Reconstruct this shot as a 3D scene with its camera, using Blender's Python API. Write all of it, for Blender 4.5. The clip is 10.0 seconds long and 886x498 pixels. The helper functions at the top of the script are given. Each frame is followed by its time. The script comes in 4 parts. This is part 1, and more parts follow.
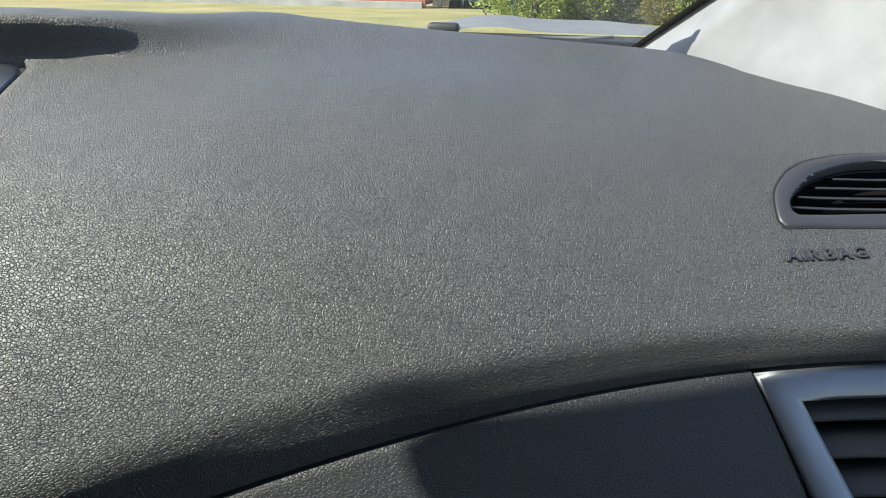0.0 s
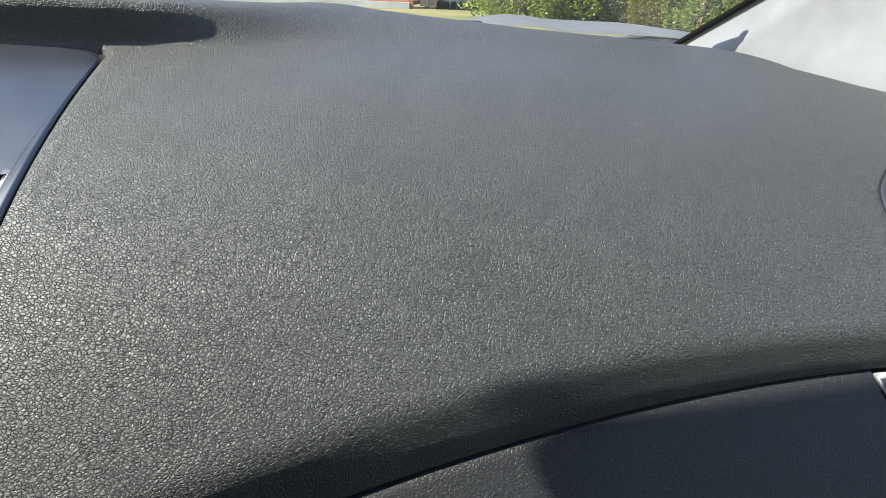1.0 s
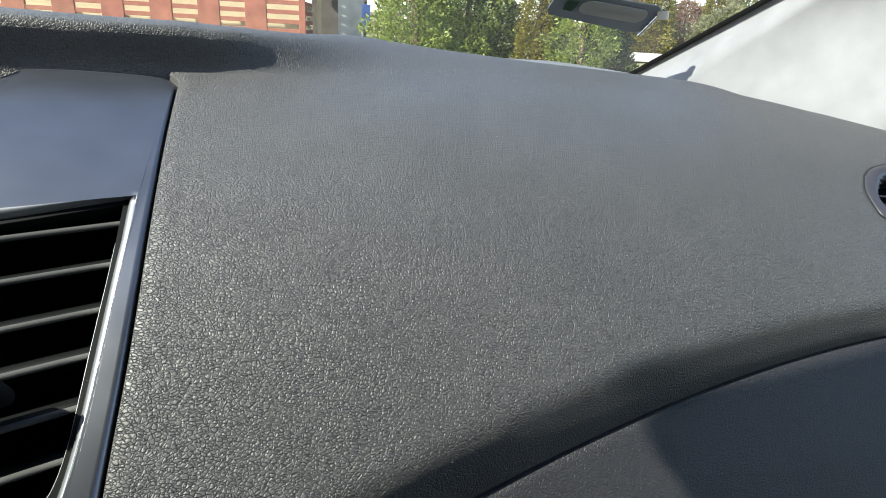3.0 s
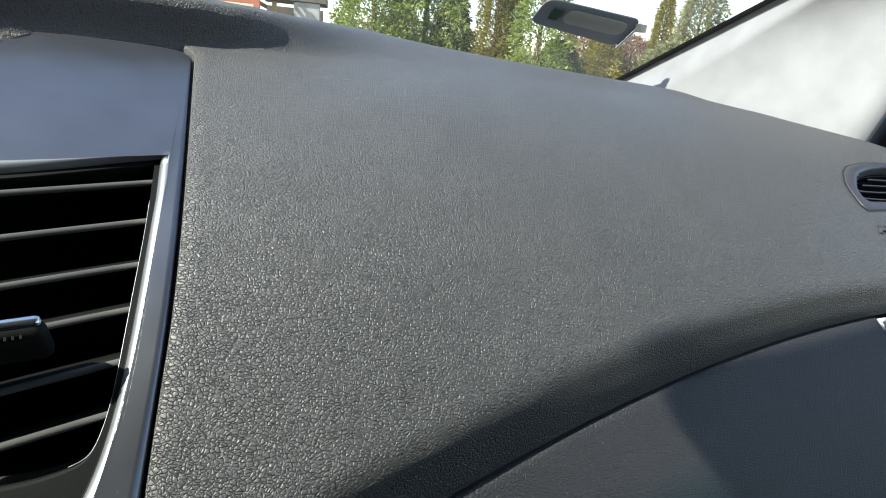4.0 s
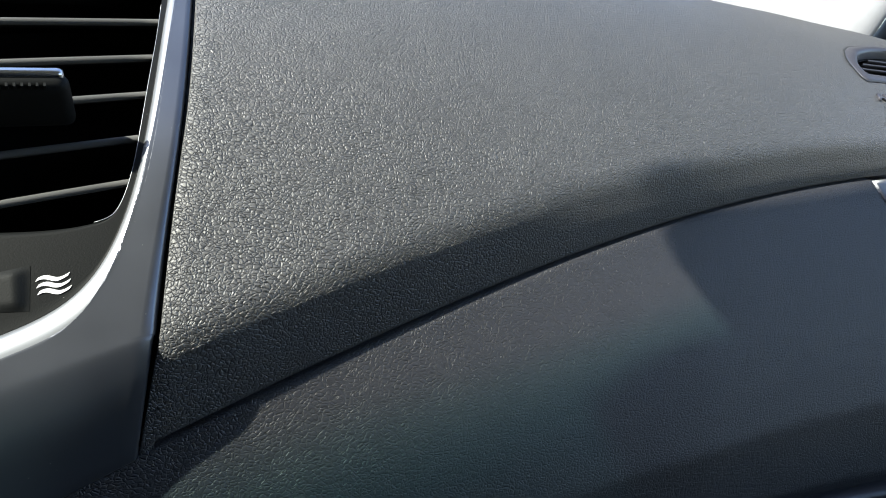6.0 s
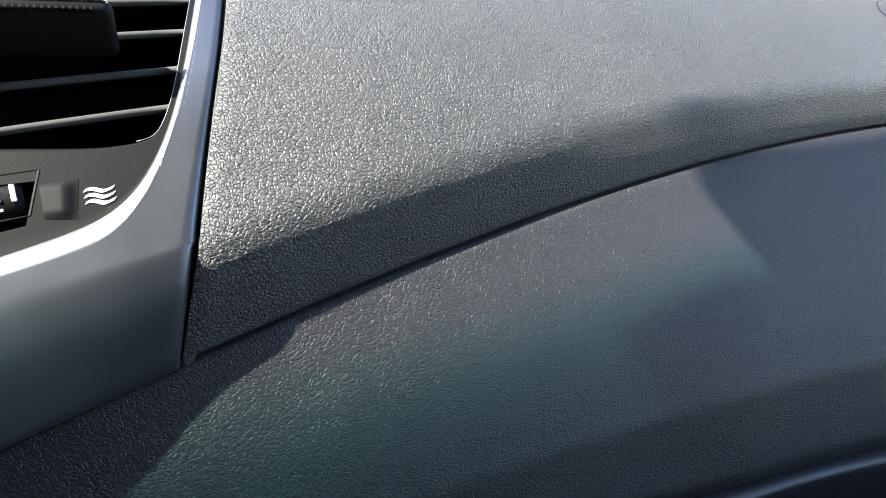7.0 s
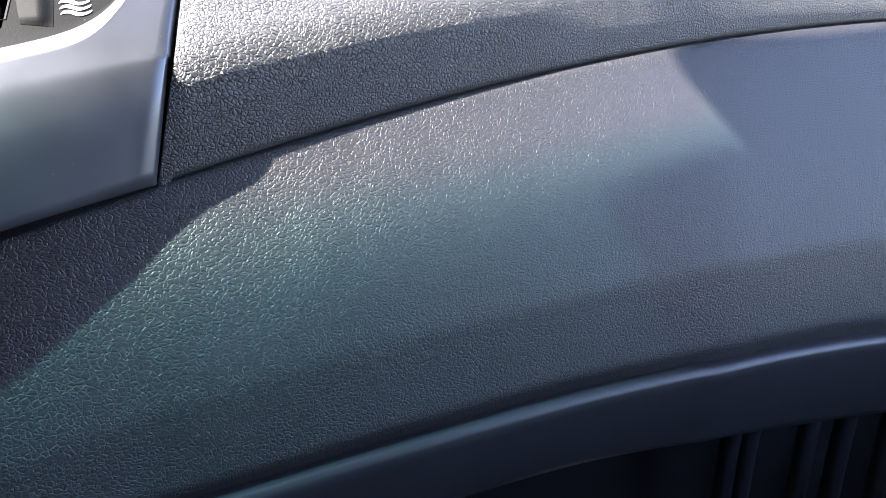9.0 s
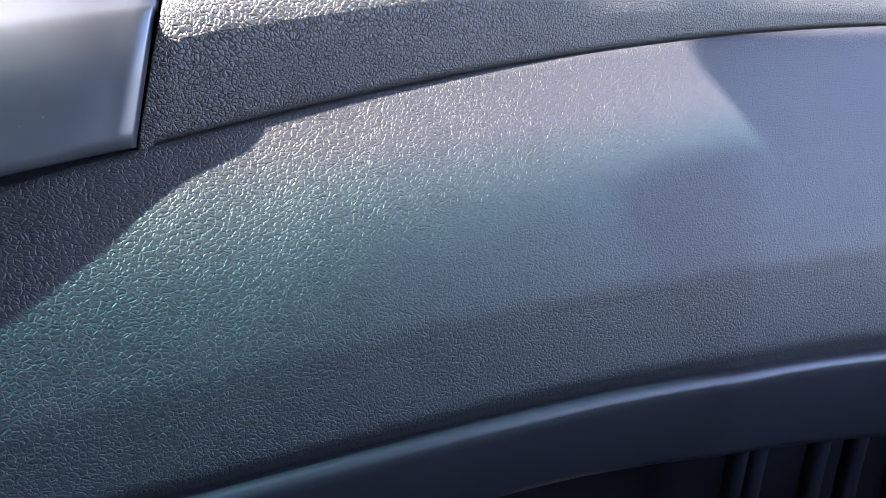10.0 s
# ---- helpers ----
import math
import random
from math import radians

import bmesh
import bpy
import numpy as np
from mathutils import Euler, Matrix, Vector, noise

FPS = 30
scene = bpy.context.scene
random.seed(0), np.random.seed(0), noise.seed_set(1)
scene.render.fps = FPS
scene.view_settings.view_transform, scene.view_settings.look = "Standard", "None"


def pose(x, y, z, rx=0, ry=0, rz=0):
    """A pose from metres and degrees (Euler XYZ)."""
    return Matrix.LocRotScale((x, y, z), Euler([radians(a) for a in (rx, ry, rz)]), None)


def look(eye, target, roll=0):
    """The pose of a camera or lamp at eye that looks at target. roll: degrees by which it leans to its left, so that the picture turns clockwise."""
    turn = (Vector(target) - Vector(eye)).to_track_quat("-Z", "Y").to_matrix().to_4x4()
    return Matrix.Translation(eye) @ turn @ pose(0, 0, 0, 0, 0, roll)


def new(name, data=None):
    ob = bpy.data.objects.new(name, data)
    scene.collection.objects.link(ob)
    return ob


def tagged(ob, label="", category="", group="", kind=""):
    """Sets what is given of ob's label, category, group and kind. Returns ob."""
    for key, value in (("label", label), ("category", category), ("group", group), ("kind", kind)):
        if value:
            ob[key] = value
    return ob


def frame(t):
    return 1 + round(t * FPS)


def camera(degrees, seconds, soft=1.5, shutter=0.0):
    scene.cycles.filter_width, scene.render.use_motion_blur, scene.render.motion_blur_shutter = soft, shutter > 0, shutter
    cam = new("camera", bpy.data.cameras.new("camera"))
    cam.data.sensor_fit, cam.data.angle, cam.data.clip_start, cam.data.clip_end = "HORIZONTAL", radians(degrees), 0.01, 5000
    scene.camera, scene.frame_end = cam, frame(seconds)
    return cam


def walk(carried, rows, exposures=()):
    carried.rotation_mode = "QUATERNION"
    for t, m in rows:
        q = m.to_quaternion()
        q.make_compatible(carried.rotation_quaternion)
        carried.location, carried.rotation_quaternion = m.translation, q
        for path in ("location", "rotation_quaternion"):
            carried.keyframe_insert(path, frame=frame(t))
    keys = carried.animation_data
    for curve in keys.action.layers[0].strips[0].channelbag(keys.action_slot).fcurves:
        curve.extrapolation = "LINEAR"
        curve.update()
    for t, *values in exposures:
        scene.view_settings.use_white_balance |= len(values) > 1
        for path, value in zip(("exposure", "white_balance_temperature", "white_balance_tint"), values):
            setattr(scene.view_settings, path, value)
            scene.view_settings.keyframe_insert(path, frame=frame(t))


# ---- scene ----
cam = camera(74.2, 10.0, 1.0)
PATH = [
    (0, (0.13443, 0.10067, 1.27115), (0.11224, 0.32748, 1.16837), 1.22),
    (0.5, (0.10280, 0.10090, 1.26777), (0.08399, 0.32812, 1.16523), 1.70),
    (1, (0.07453, 0.10060, 1.26444), (0.05893, 0.32817, 1.16214), 2.35),
    (1.5, (0.04958, 0.10392, 1.25743), (0.03696, 0.33121, 1.15407), 2.55),
    (2, (0.02499, 0.10094, 1.25851), (0.01930, 0.33124, 1.16141), 1.58),
    (2.2, (0.01583, 0.09701, 1.25922), (0.01609, 0.32816, 1.16398), 1.66),
    (3.3, (-0.03291, 0.07147, 1.25217), (0.00092, 0.30496, 1.16947), 3.84),
    (3.5, (-0.03978, 0.07161, 1.24589), (-0.00111, 0.30525, 1.16580), 4.19),
    (4, (-0.05550, 0.06908, 1.23264), (-0.01054, 0.30284, 1.15626), 5.47),
    (4.5, (-0.05958, 0.06471, 1.22477), (-0.01072, 0.29919, 1.15312), 5.89),
    (5, (-0.05731, 0.05745, 1.20662), (-0.00789, 0.28945, 1.12767), 5.55),
    (5.5, (-0.06189, 0.04912, 1.19029), (-0.01347, 0.27958, 1.10635), 5.93),
    (6, (-0.05959, 0.04343, 1.17619), (-0.01231, 0.27185, 1.08626), 5.91),
    (6.2, (-0.05770, 0.04330, 1.17013), (-0.01124, 0.27091, 1.07775), 5.84),
    (7.3, (-0.05854, 0.02131, 1.12984), (-0.02798, 0.25707, 1.05250), 2.26),
    (7.5, (-0.05906, 0.01771, 1.12202), (-0.02584, 0.25322, 1.04501), 2.14),
    (8, (-0.05176, 0.01139, 1.11219), (-0.01636, 0.24662, 1.03528), 1.92),
    (8.5, (-0.04955, 0.00626, 1.10565), (-0.01442, 0.24035, 1.02523), 2.06),
    (9, (-0.05137, 0.00560, 1.08664), (-0.01657, 0.24000, 1.00696), 2.46),
    (9.5, (-0.05335, 0.00850, 1.07334), (-0.02077, 0.24351, 0.99456), 3.34),
    (10, (-0.05061, 0.01729, 1.06955), (-0.01486, 0.25416, 0.99804), 4.17),
]
EXPOSURES = [(0, 1.3, 6500, 9), (3.3, 1.42, 6500, 8), (5.0, 1.5, 6450, 8), (6.2, 1.85, 6400, 11), (7.3, 2.75, 6450, 13), (8.5, 3.3, 6400, 20), (10.0, 3.85, 6350, 26)]
walk(cam, [(t, look(eye, target, roll)) for t, eye, target, roll in PATH], EXPOSURES)

# ---- light ----
SUN = Vector((-0.66, -0.26, 0.705)).normalized()
world = bpy.data.worlds.new("sky")
scene.world = world
world.use_nodes = True
sky = world.node_tree.nodes.new("ShaderNodeTexSky")
sky.sky_type, sky.sun_disc = "NISHITA", False
sky.sun_elevation = math.asin(SUN.z)
sky.sun_rotation = math.atan2(SUN.x, SUN.y)
world.node_tree.links.new(sky.outputs[0], world.node_tree.nodes["Background"].inputs[0])
world.node_tree.nodes["Background"].inputs[1].default_value = 0.15
sun = new("sun", bpy.data.lights.new("sun", "SUN"))
sun.data.energy, sun.data.angle, sun.data.color = 5.0, radians(0.6), (1.0, 0.985, 0.85)
sun.matrix_world = look(SUN * 20, (0, 0, 0))


# ---- materials ----
class Mat:
    """A node material around one Principled shader."""

    def __init__(self, name, color, rough=0.5, metal=0.0, spec=0.5):
        self.m = bpy.data.materials.new(name)
        self.m.use_nodes = True
        self.t = self.m.node_tree
        self.b = self.t.nodes["Principled BSDF"]
        self.b.inputs["Base Color"].default_value = (*color, 1)
        self.b.inputs["Roughness"].default_value = rough
        self.b.inputs["Metallic"].default_value = metal
        self.b.inputs["Specular IOR Level"].default_value = spec
        self.co = self.t.nodes.new("ShaderNodeTexCoord").outputs["Object"]

    def node(self, kind, **inputs):
        n = self.t.nodes.new(kind)
        for k, v in inputs.items():
            if hasattr(v, "links"):
                self.t.links.new(v, n.inputs[k.replace("_", " ")])
            else:
                n.inputs[k.replace("_", " ")].default_value = v
        return n

    def noise(self, scale, detail=3.0, co=None):
        return self.node("ShaderNodeTexNoise", Vector=co or self.co, Scale=scale, Detail=detail).outputs["Fac"]

    def math(self, op, a, b=0.0):
        n = self.t.nodes.new("ShaderNodeMath")
        n.operation = op
        for i, v in enumerate((a, b)):
            if hasattr(v, "links"):
                self.t.links.new(v, n.inputs[i])
            else:
                n.inputs[i].default_value = v
        return n.outputs[0]

    def ramp(self, fac, stops):
        n = self.t.nodes.new("ShaderNodeValToRGB")
        self.t.links.new(fac, n.inputs[0])
        while len(n.color_ramp.elements) < len(stops):
            n.color_ramp.elements.new(0.5)
        for e, (p, c) in zip(n.color_ramp.elements, stops):
            e.position, e.color = p, (*c, 1) if len(c) == 3 else c
        return n.outputs[0]

    def color(self, out):
        self.t.links.new(out, self.b.inputs["Base Color"])
        return self

    def rough(self, out):
        self.t.links.new(out, self.b.inputs["Roughness"])
        return self

    def bump(self, height, distance, strength=1.0, under=None):
        n = self.node("ShaderNodeBump", Height=height, Distance=distance, Strength=strength)
        if under is not None:
            self.t.links.new(under, n.inputs["Normal"])
        self.t.links.new(n.outputs[0], self.b.inputs["Normal"])
        return n.outputs[0]


def grey(a, b):
    return [(0.0, (a, a, a)), (1.0, (b, b, b))]


def leather(name, tint, cell, rough, depth, gloss, groove_shade):
    """Embossed dashboard skin: low rounded pebbles of uneven size parted by narrow grooves, with longer wrinkles."""
    m = Mat(name, tint, rough, 0.0, gloss)

    def moved(co, scale, amount):
        warp = m.node("ShaderNodeTexNoise", Vector=co, Scale=scale, Detail=1.0).outputs["Color"]
        off = m.node("ShaderNodeVectorMath", Vector=warp)
        off.operation = "SCALE"
        off.inputs["Scale"].default_value = amount
        out = m.t.nodes.new("ShaderNodeVectorMath")
        out.operation = "ADD"
        m.t.links.new(co, out.inputs[0])
        m.t.links.new(off.outputs[0], out.inputs[1])
        return out.outputs[0]

    def warped(scale, amount, squeeze):
        co = moved(moved(m.co, scale, amount), 0.7 / cell, cell * 0.9)
        return m.node("ShaderNodeMapping", Vector=co, Scale=squeeze, Rotation=(0.3, 0.2, 0.5)).outputs[0]

    def edge_distance(co, size):
        cells = m.node("ShaderNodeTexVoronoi", Vector=co, Scale=1.0 / size, Randomness=0.9)
        cells.feature = "DISTANCE_TO_EDGE"
        return cells.outputs["Distance"]

    def dome(distance, reach):
        return m.ramp(distance, [(reach * k, (1 - (1 - k) ** 2,) * 3) for k in (0.0, 0.15, 0.3, 0.5, 0.75, 1.0)])

    # the grain flows in slow bends; the pebbles stay flat-topped
    fine = edge_distance(warped(0.05 / cell, cell * 4.5, (0.8, 1.35, 1.0)), cell)
    wide = edge_distance(warped(0.05 / cell, cell * 4.5, (0.7, 1.6, 1.2)), cell * 2.4)
    pebble, fold = dome(fine, 0.25), dome(wide, 0.08)
    fade = m.ramp(m.noise(0.7 / cell, 2.0), [(0.35, (0.45,) * 3), (0.6, (1, 1, 1))])
    groove = m.math("MULTIPLY", m.math("SUBTRACT", 1.0, pebble), fade)
    height = m.math("SUBTRACT", m.math("MULTIPLY", fold, 0.3), groove)
    height = m.math("ADD", height, m.math("MULTIPLY", m.noise(2.2 / cell, 2.0), 0.02))
    m.bump(height, depth)
    dust = m.ramp(m.noise(14.0, 4.0), [(0.3, tuple(c * 0.92 for c in tint)), (0.7, tuple(c * 1.08 for c in tint))])
    # grooves tinted darker towards their floor, standing in for the shade inside them
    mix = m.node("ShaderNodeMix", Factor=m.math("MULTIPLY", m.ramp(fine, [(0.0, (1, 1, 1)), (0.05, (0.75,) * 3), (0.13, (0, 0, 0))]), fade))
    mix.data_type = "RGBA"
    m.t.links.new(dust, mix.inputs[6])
    mix.inputs[7].default_value = (*(c * groove_shade for c in tint), 1)
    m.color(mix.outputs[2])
    m.rough(m.ramp(m.noise(0.5 / cell, 3.0), grey(rough - 0.06, rough + 0.06)))
    return m.m


def plastic(name, tint, rough, grain=0.0006, depth=0.00004, metal=0.0, spec=0.5, specks=0.0):
    m = Mat(name, tint, rough, metal, spec)
    m.bump(m.noise(1.0 / grain, 2.0), depth)
    lo, hi = [tuple(c * k for c in tint) for k in (0.88, 1.1)]
    skin = m.ramp(m.noise(25.0, 4.0), [(0.3, lo), (0.7, hi)])
    if specks:
        # sparse pale dust
        spots = m.node("ShaderNodeTexVoronoi", Vector=m.co, Scale=1.0 / specks, Randomness=1.0)
        mix = m.node("ShaderNodeMix", Factor=m.ramp(spots.outputs["Distance"], [(0.014, (0.5,) * 3), (0.034, (0, 0, 0))]))
        mix.data_type = "RGBA"
        m.t.links.new(skin, mix.inputs[6])
        mix.inputs[7].default_value = (0.5, 0.5, 0.48, 1)
        skin = mix.outputs[2]
    m.color(skin)
    m.rough(m.ramp(m.noise(60.0, 3.0), grey(max(0.02, rough - 0.05), rough + 0.05)))
    return m.m


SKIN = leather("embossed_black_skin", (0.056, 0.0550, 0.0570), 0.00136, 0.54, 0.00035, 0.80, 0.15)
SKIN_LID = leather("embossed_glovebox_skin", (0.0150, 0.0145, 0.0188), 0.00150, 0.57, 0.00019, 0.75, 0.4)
SATIN = plastic("satin_grey_paint", (0.122, 0.130, 0.153), 0.335, 0.0004, 0.00001, 0.8, specks=0.006)
FACE = plastic("soft_black_plastic", (0.0060, 0.0066, 0.0068), 0.58, 0.0005, 0.00005, 0.0, 0.12, specks=0.004)
SLAT = plastic("matt_black_slat", (0.060, 0.060, 0.060), 0.8, 0.0004, 0.00010, 0.0, 0.2, specks=0.003)
DUCT = plastic("duct_black", (0.004, 0.004, 0.004), 0.9, spec=0.2)
# SATIN lightened so the bevel shows its sun glint; also the silver end frame
ROLL = plastic("lightened_satin", (0.23, 0.24, 0.262), 0.47, 0.0004, 0.000003, 0.8)
CHROME = plastic("bright_satin_metal", (0.62, 0.64, 0.68), 0.22, 0.0004, 0.000005, 1.0)
VENTGREY = plastic("dark_grey_vent_plastic", (0.031, 0.030, 0.038), 0.46, 0.0005, 0.00003)
PRINT = plastic("white_print", (0.80, 0.80, 0.80), 0.5)
TRIM = plastic("light_grey_pillar_trim", (0.186, 0.189, 0.202), 0.7, 0.0009, 0.00008, 0.0, 0.3)
RUBBER = plastic("black_rubber", (0.012, 0.012, 0.012), 0.6)
SCREEN = plastic("dark_display_glass", (0.012, 0.014, 0.018), 0.12, 0.002, 0.000002)
CARPET = plastic("footwell_felt", (0.022, 0.022, 0.026), 0.95, 0.0015, 0.0006)
HOODPAINT = plastic("silver_bodywork", (0.12, 0.122, 0.128), 0.6, 0.001, 0.000005, 0.0, 0.12)
LINING = plastic("grey_headlining", (0.30, 0.295, 0.285), 0.9, 0.001, 0.0002)


def header_y(x):
    """The roof lining's unseen front edge over the glass, bent to shape its shadow."""
    return float(np.interp(x, (-1.05, -0.56, -0.53, -0.511, -0.477, -0.431, -0.402, -0.36, 0.6), (-0.20, -0.030, -0.006, 0.019, 0.034, 0.051, 0.057, 0.062, 0.062)))


def glass_material(name):
    """Windscreen glass: clear with a faint green cast, a blue-green shade band along the roof, and gloss."""
    m = bpy.data.materials.new(name)
    m.use_nodes = True
    t = m.node_tree
    t.nodes.remove(t.nodes["Principled BSDF"])
    clear, gloss = t.nodes.new("ShaderNodeBsdfTransparent"), t.nodes.new("ShaderNodeBsdfGlossy")
    mix = t.nodes.new("ShaderNodeMixShader")
    gloss.inputs["Roughness"].default_value = 0.02
    fres = t.nodes.new("ShaderNodeFresnel")
    fres.inputs[0].default_value = 1.22
    at = t.nodes.new("ShaderNodeSeparateXYZ")
    t.links.new(t.nodes.new("ShaderNodeTexCoord").outputs["Object"], at.inputs[0])
    lean = t.nodes.new("ShaderNodeMath")
    lean.operation = "MULTIPLY_ADD"
    lean.inputs[1].default_value, lean.inputs[2].default_value = -0.34, -0.031 - 0.34 * 0.512
    reach = t.nodes.new("ShaderNodeMath")
    reach.operation = "MINIMUM"
    reach.inputs[1].default_value = -0.36
    t.links.new(at.outputs["X"], reach.inputs[0])
    t.links.new(reach.outputs[0], lean.inputs[0])
    ahead = t.nodes.new("ShaderNodeMath")
    t.links.new(at.outputs["Y"], ahead.inputs[0])
    t.links.new(lean.outputs[0], ahead.inputs[1])
    span = t.nodes.new("ShaderNodeMapRange")
    span.inputs["From Min"].default_value, span.inputs["From Max"].default_value = -0.036, 0.006
    t.links.new(ahead.outputs[0], span.inputs["Value"])
    ramp = t.nodes.new("ShaderNodeValToRGB")
    ramp.color_ramp.elements[0].color = (0.020, 0.075, 0.085, 1)
    ramp.color_ramp.elements[1].color = (0.92, 0.93, 0.92, 1)
    for at_f, tint in ((0.36, (0.035, 0.14, 0.15, 1)), (0.6, (0.11, 0.32, 0.33, 1)), (0.8, (0.46, 0.72, 0.70, 1))):
        ramp.color_ramp.elements.new(at_f).color = tint
    t.links.new(span.outputs[0], ramp.inputs[0])
    t.links.new(ramp.outputs[0], clear.inputs[0])
    t.links.new(fres.outputs[0], mix.inputs[0])
    # a thin translucent film added for the pale glare on the glass, sunlit from outside
    film, dusty = t.nodes.new("ShaderNodeBsdfTranslucent"), t.nodes.new("ShaderNodeMixShader")
    film.inputs[0].default_value = (0.80, 0.84, 0.86, 1)
    smear = t.nodes.new("ShaderNodeTexNoise")
    smear.inputs["Scale"].default_value = 9.0
    cover = t.nodes.new("ShaderNodeMapRange")
    cover.inputs["To Min"].default_value, cover.inputs["To Max"].default_value = 0.006, 0.020
    t.links.new(smear.outputs["Fac"], cover.inputs["Value"])
    t.links.new(cover.outputs[0], dusty.inputs[0])
    t.links.new(clear.outputs[0], dusty.inputs[1])
    t.links.new(film.outputs[0], dusty.inputs[2])
    t.links.new(dusty.outputs[0], mix.inputs[1])
    t.links.new(gloss.outputs[0], mix.inputs[2])
    t.links.new(mix.outputs[0], t.nodes["Material Output"].inputs[0])
    return m


GLASS = glass_material("windscreen_glass")


def painted(name, tint, rough, scale, spread=0.25, bump=0.002):
    m = Mat(name, tint, rough)
    lo, hi = [tuple(min(1, c * k) for c in tint) for k in (1 - spread, 1 + spread)]
    n = m.noise(scale, 5.0)
    m.color(m.ramp(n, [(0.3, lo), (0.7, hi)]))
    m.bump(m.noise(scale * 6, 3.0), bump)
    return m.m


def grass_material():
    m = Mat("dry_spring_lawn", (0.1, 0.12, 0.03), 0.9)
    patch, blade = m.noise(0.35, 5.0), m.noise(9.0, 4.0)
    both = m.math("ADD", m.math("MULTIPLY", patch, 0.6), m.math("MULTIPLY", blade, 0.4))
    m.color(m.ramp(both, [(0.32, (0.10, 0.115, 0.035)), (0.5, (0.185, 0.165, 0.065)), (0.68, (0.27, 0.23, 0.115))]))
    m.bump(blade, 0.05)
    return m.m


def foliage(name, dark, light):
    m = Mat(name, light, 0.6)
    geo = m.t.nodes.new("ShaderNodeNewGeometry")
    tint = m.ramp(geo.outputs["Random Per Island"], [(0.0, dark), (1.0, light)])
    m.color(tint)
    thin = m.node("ShaderNodeBsdfTranslucent", Color=tint)
    mix = m.node("ShaderNodeMixShader", Fac=0.4)
    m.t.links.new(m.b.outputs[0], mix.inputs[1])
    m.t.links.new(thin.outputs[0], mix.inputs[2])
    m.t.links.new(mix.outputs[0], m.t.nodes["Material Output"].inputs[0])
    return m.m


GRASS = grass_material()
ROADMAT = painted("pale_gravel_drive", (0.42, 0.38, 0.33), 0.9, 2.0)
REDWOOD = painted("red_stained_wood", (0.30, 0.105, 0.070), 0.7, 1.5)
CREAM = painted("cream_render", (0.72, 0.62, 0.42), 0.85, 0.8, 0.12)
STONE = painted("grey_concrete", (0.30, 0.30, 0.29), 0.85, 1.0)
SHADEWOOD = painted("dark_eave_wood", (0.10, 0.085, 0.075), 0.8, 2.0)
BARK = painted("brown_bark", (0.10, 0.07, 0.045), 0.95, 3.0, 0.4, 0.02)
LEAF_BRIGHT = foliage("fresh_conifer_needles", (0.08, 0.12, 0.022), (0.32, 0.37, 0.09))
LEAF_DARK = foliage("dark_conifer_needles", (0.03, 0.05, 0.014), (0.11, 0.14, 0.04))
LEAF_GOLD = foliage("golden_cypress_sprays", (0.09, 0.085, 0.015), (0.28, 0.24, 0.04))
LEAF_PALE = foliage("pale_olive_shrub", (0.14, 0.15, 0.07), (0.32, 0.31, 0.17))
TWIG = foliage("bare_reddish_twigs", (0.16, 0.09, 0.06), (0.34, 0.22, 0.15))


# ---- mesh helpers ----
def mesh_object(name, bm, material, parent=None, smooth=True):
    me = bpy.data.meshes.new(name)
    bm.normal_update()
    bm.to_mesh(me)
    bm.free()
    me.materials.append(material)
    if smooth:
        me.polygons.foreach_set("use_smooth", [True] * len(me.polygons))
    ob = new(name, me)
    ob.parent = parent
    return ob


def thing(name, label, category, group="", kind="", at=(0, 0, 0)):
    ob = tagged(new(name), label, category, group, kind)
    ob.location = at
    return ob


def part(name, bm, material, parent, label="", smooth=True):
    ob = mesh_object(name, bm, material, parent, smooth)
    if parent is not None:
        up = parent.location if parent.parent is None else parent.parent.location + parent.location
        if up.length > 0:
            ob.matrix_parent_inverse = Matrix.Translation(-up)
    return tagged(ob, label)


def grid(rows):
    """A sheet through equal rows of points."""
    bm = bmesh.new()
    vs = [[bm.verts.new(p) for p in row] for row in rows]
    for a, b in zip(vs, vs[1:]):
        for i in range(len(a) - 1):
            bm.faces.new((a[i], a[i + 1], b[i + 1], b[i]))
    return bm


def rings(loops, closed=True, cap=False):
    """A skin over closed loops of equal length."""
    bm = bmesh.new()
    vs = [[bm.verts.new(p) for p in loop] for loop in loops]
    n = len(vs[0])
    for a, b in zip(vs, vs[1:]):
        for i in range(n if closed else n - 1):
            bm.faces.new((a[i], a[(i + 1) % n], b[(i + 1) % n], b[i]))
    if cap:
        bm.faces.new(vs[-1])
    return bm


def box(size, m=None, bevel=0.0, seg=2, bm=None):
    bm = bm or bmesh.new()
    made = bmesh.ops.create_cube(bm, size=1.0, matrix=(m or Matrix()) @ Matrix.Diagonal((*size, 1)))
    if bevel:
        edges = list({e for v in made["verts"] for e in v.link_edges})
        bmesh.ops.bevel(bm, geom=edges, offset=bevel, segments=seg, affect="EDGES", profile=0.5)
    return bm


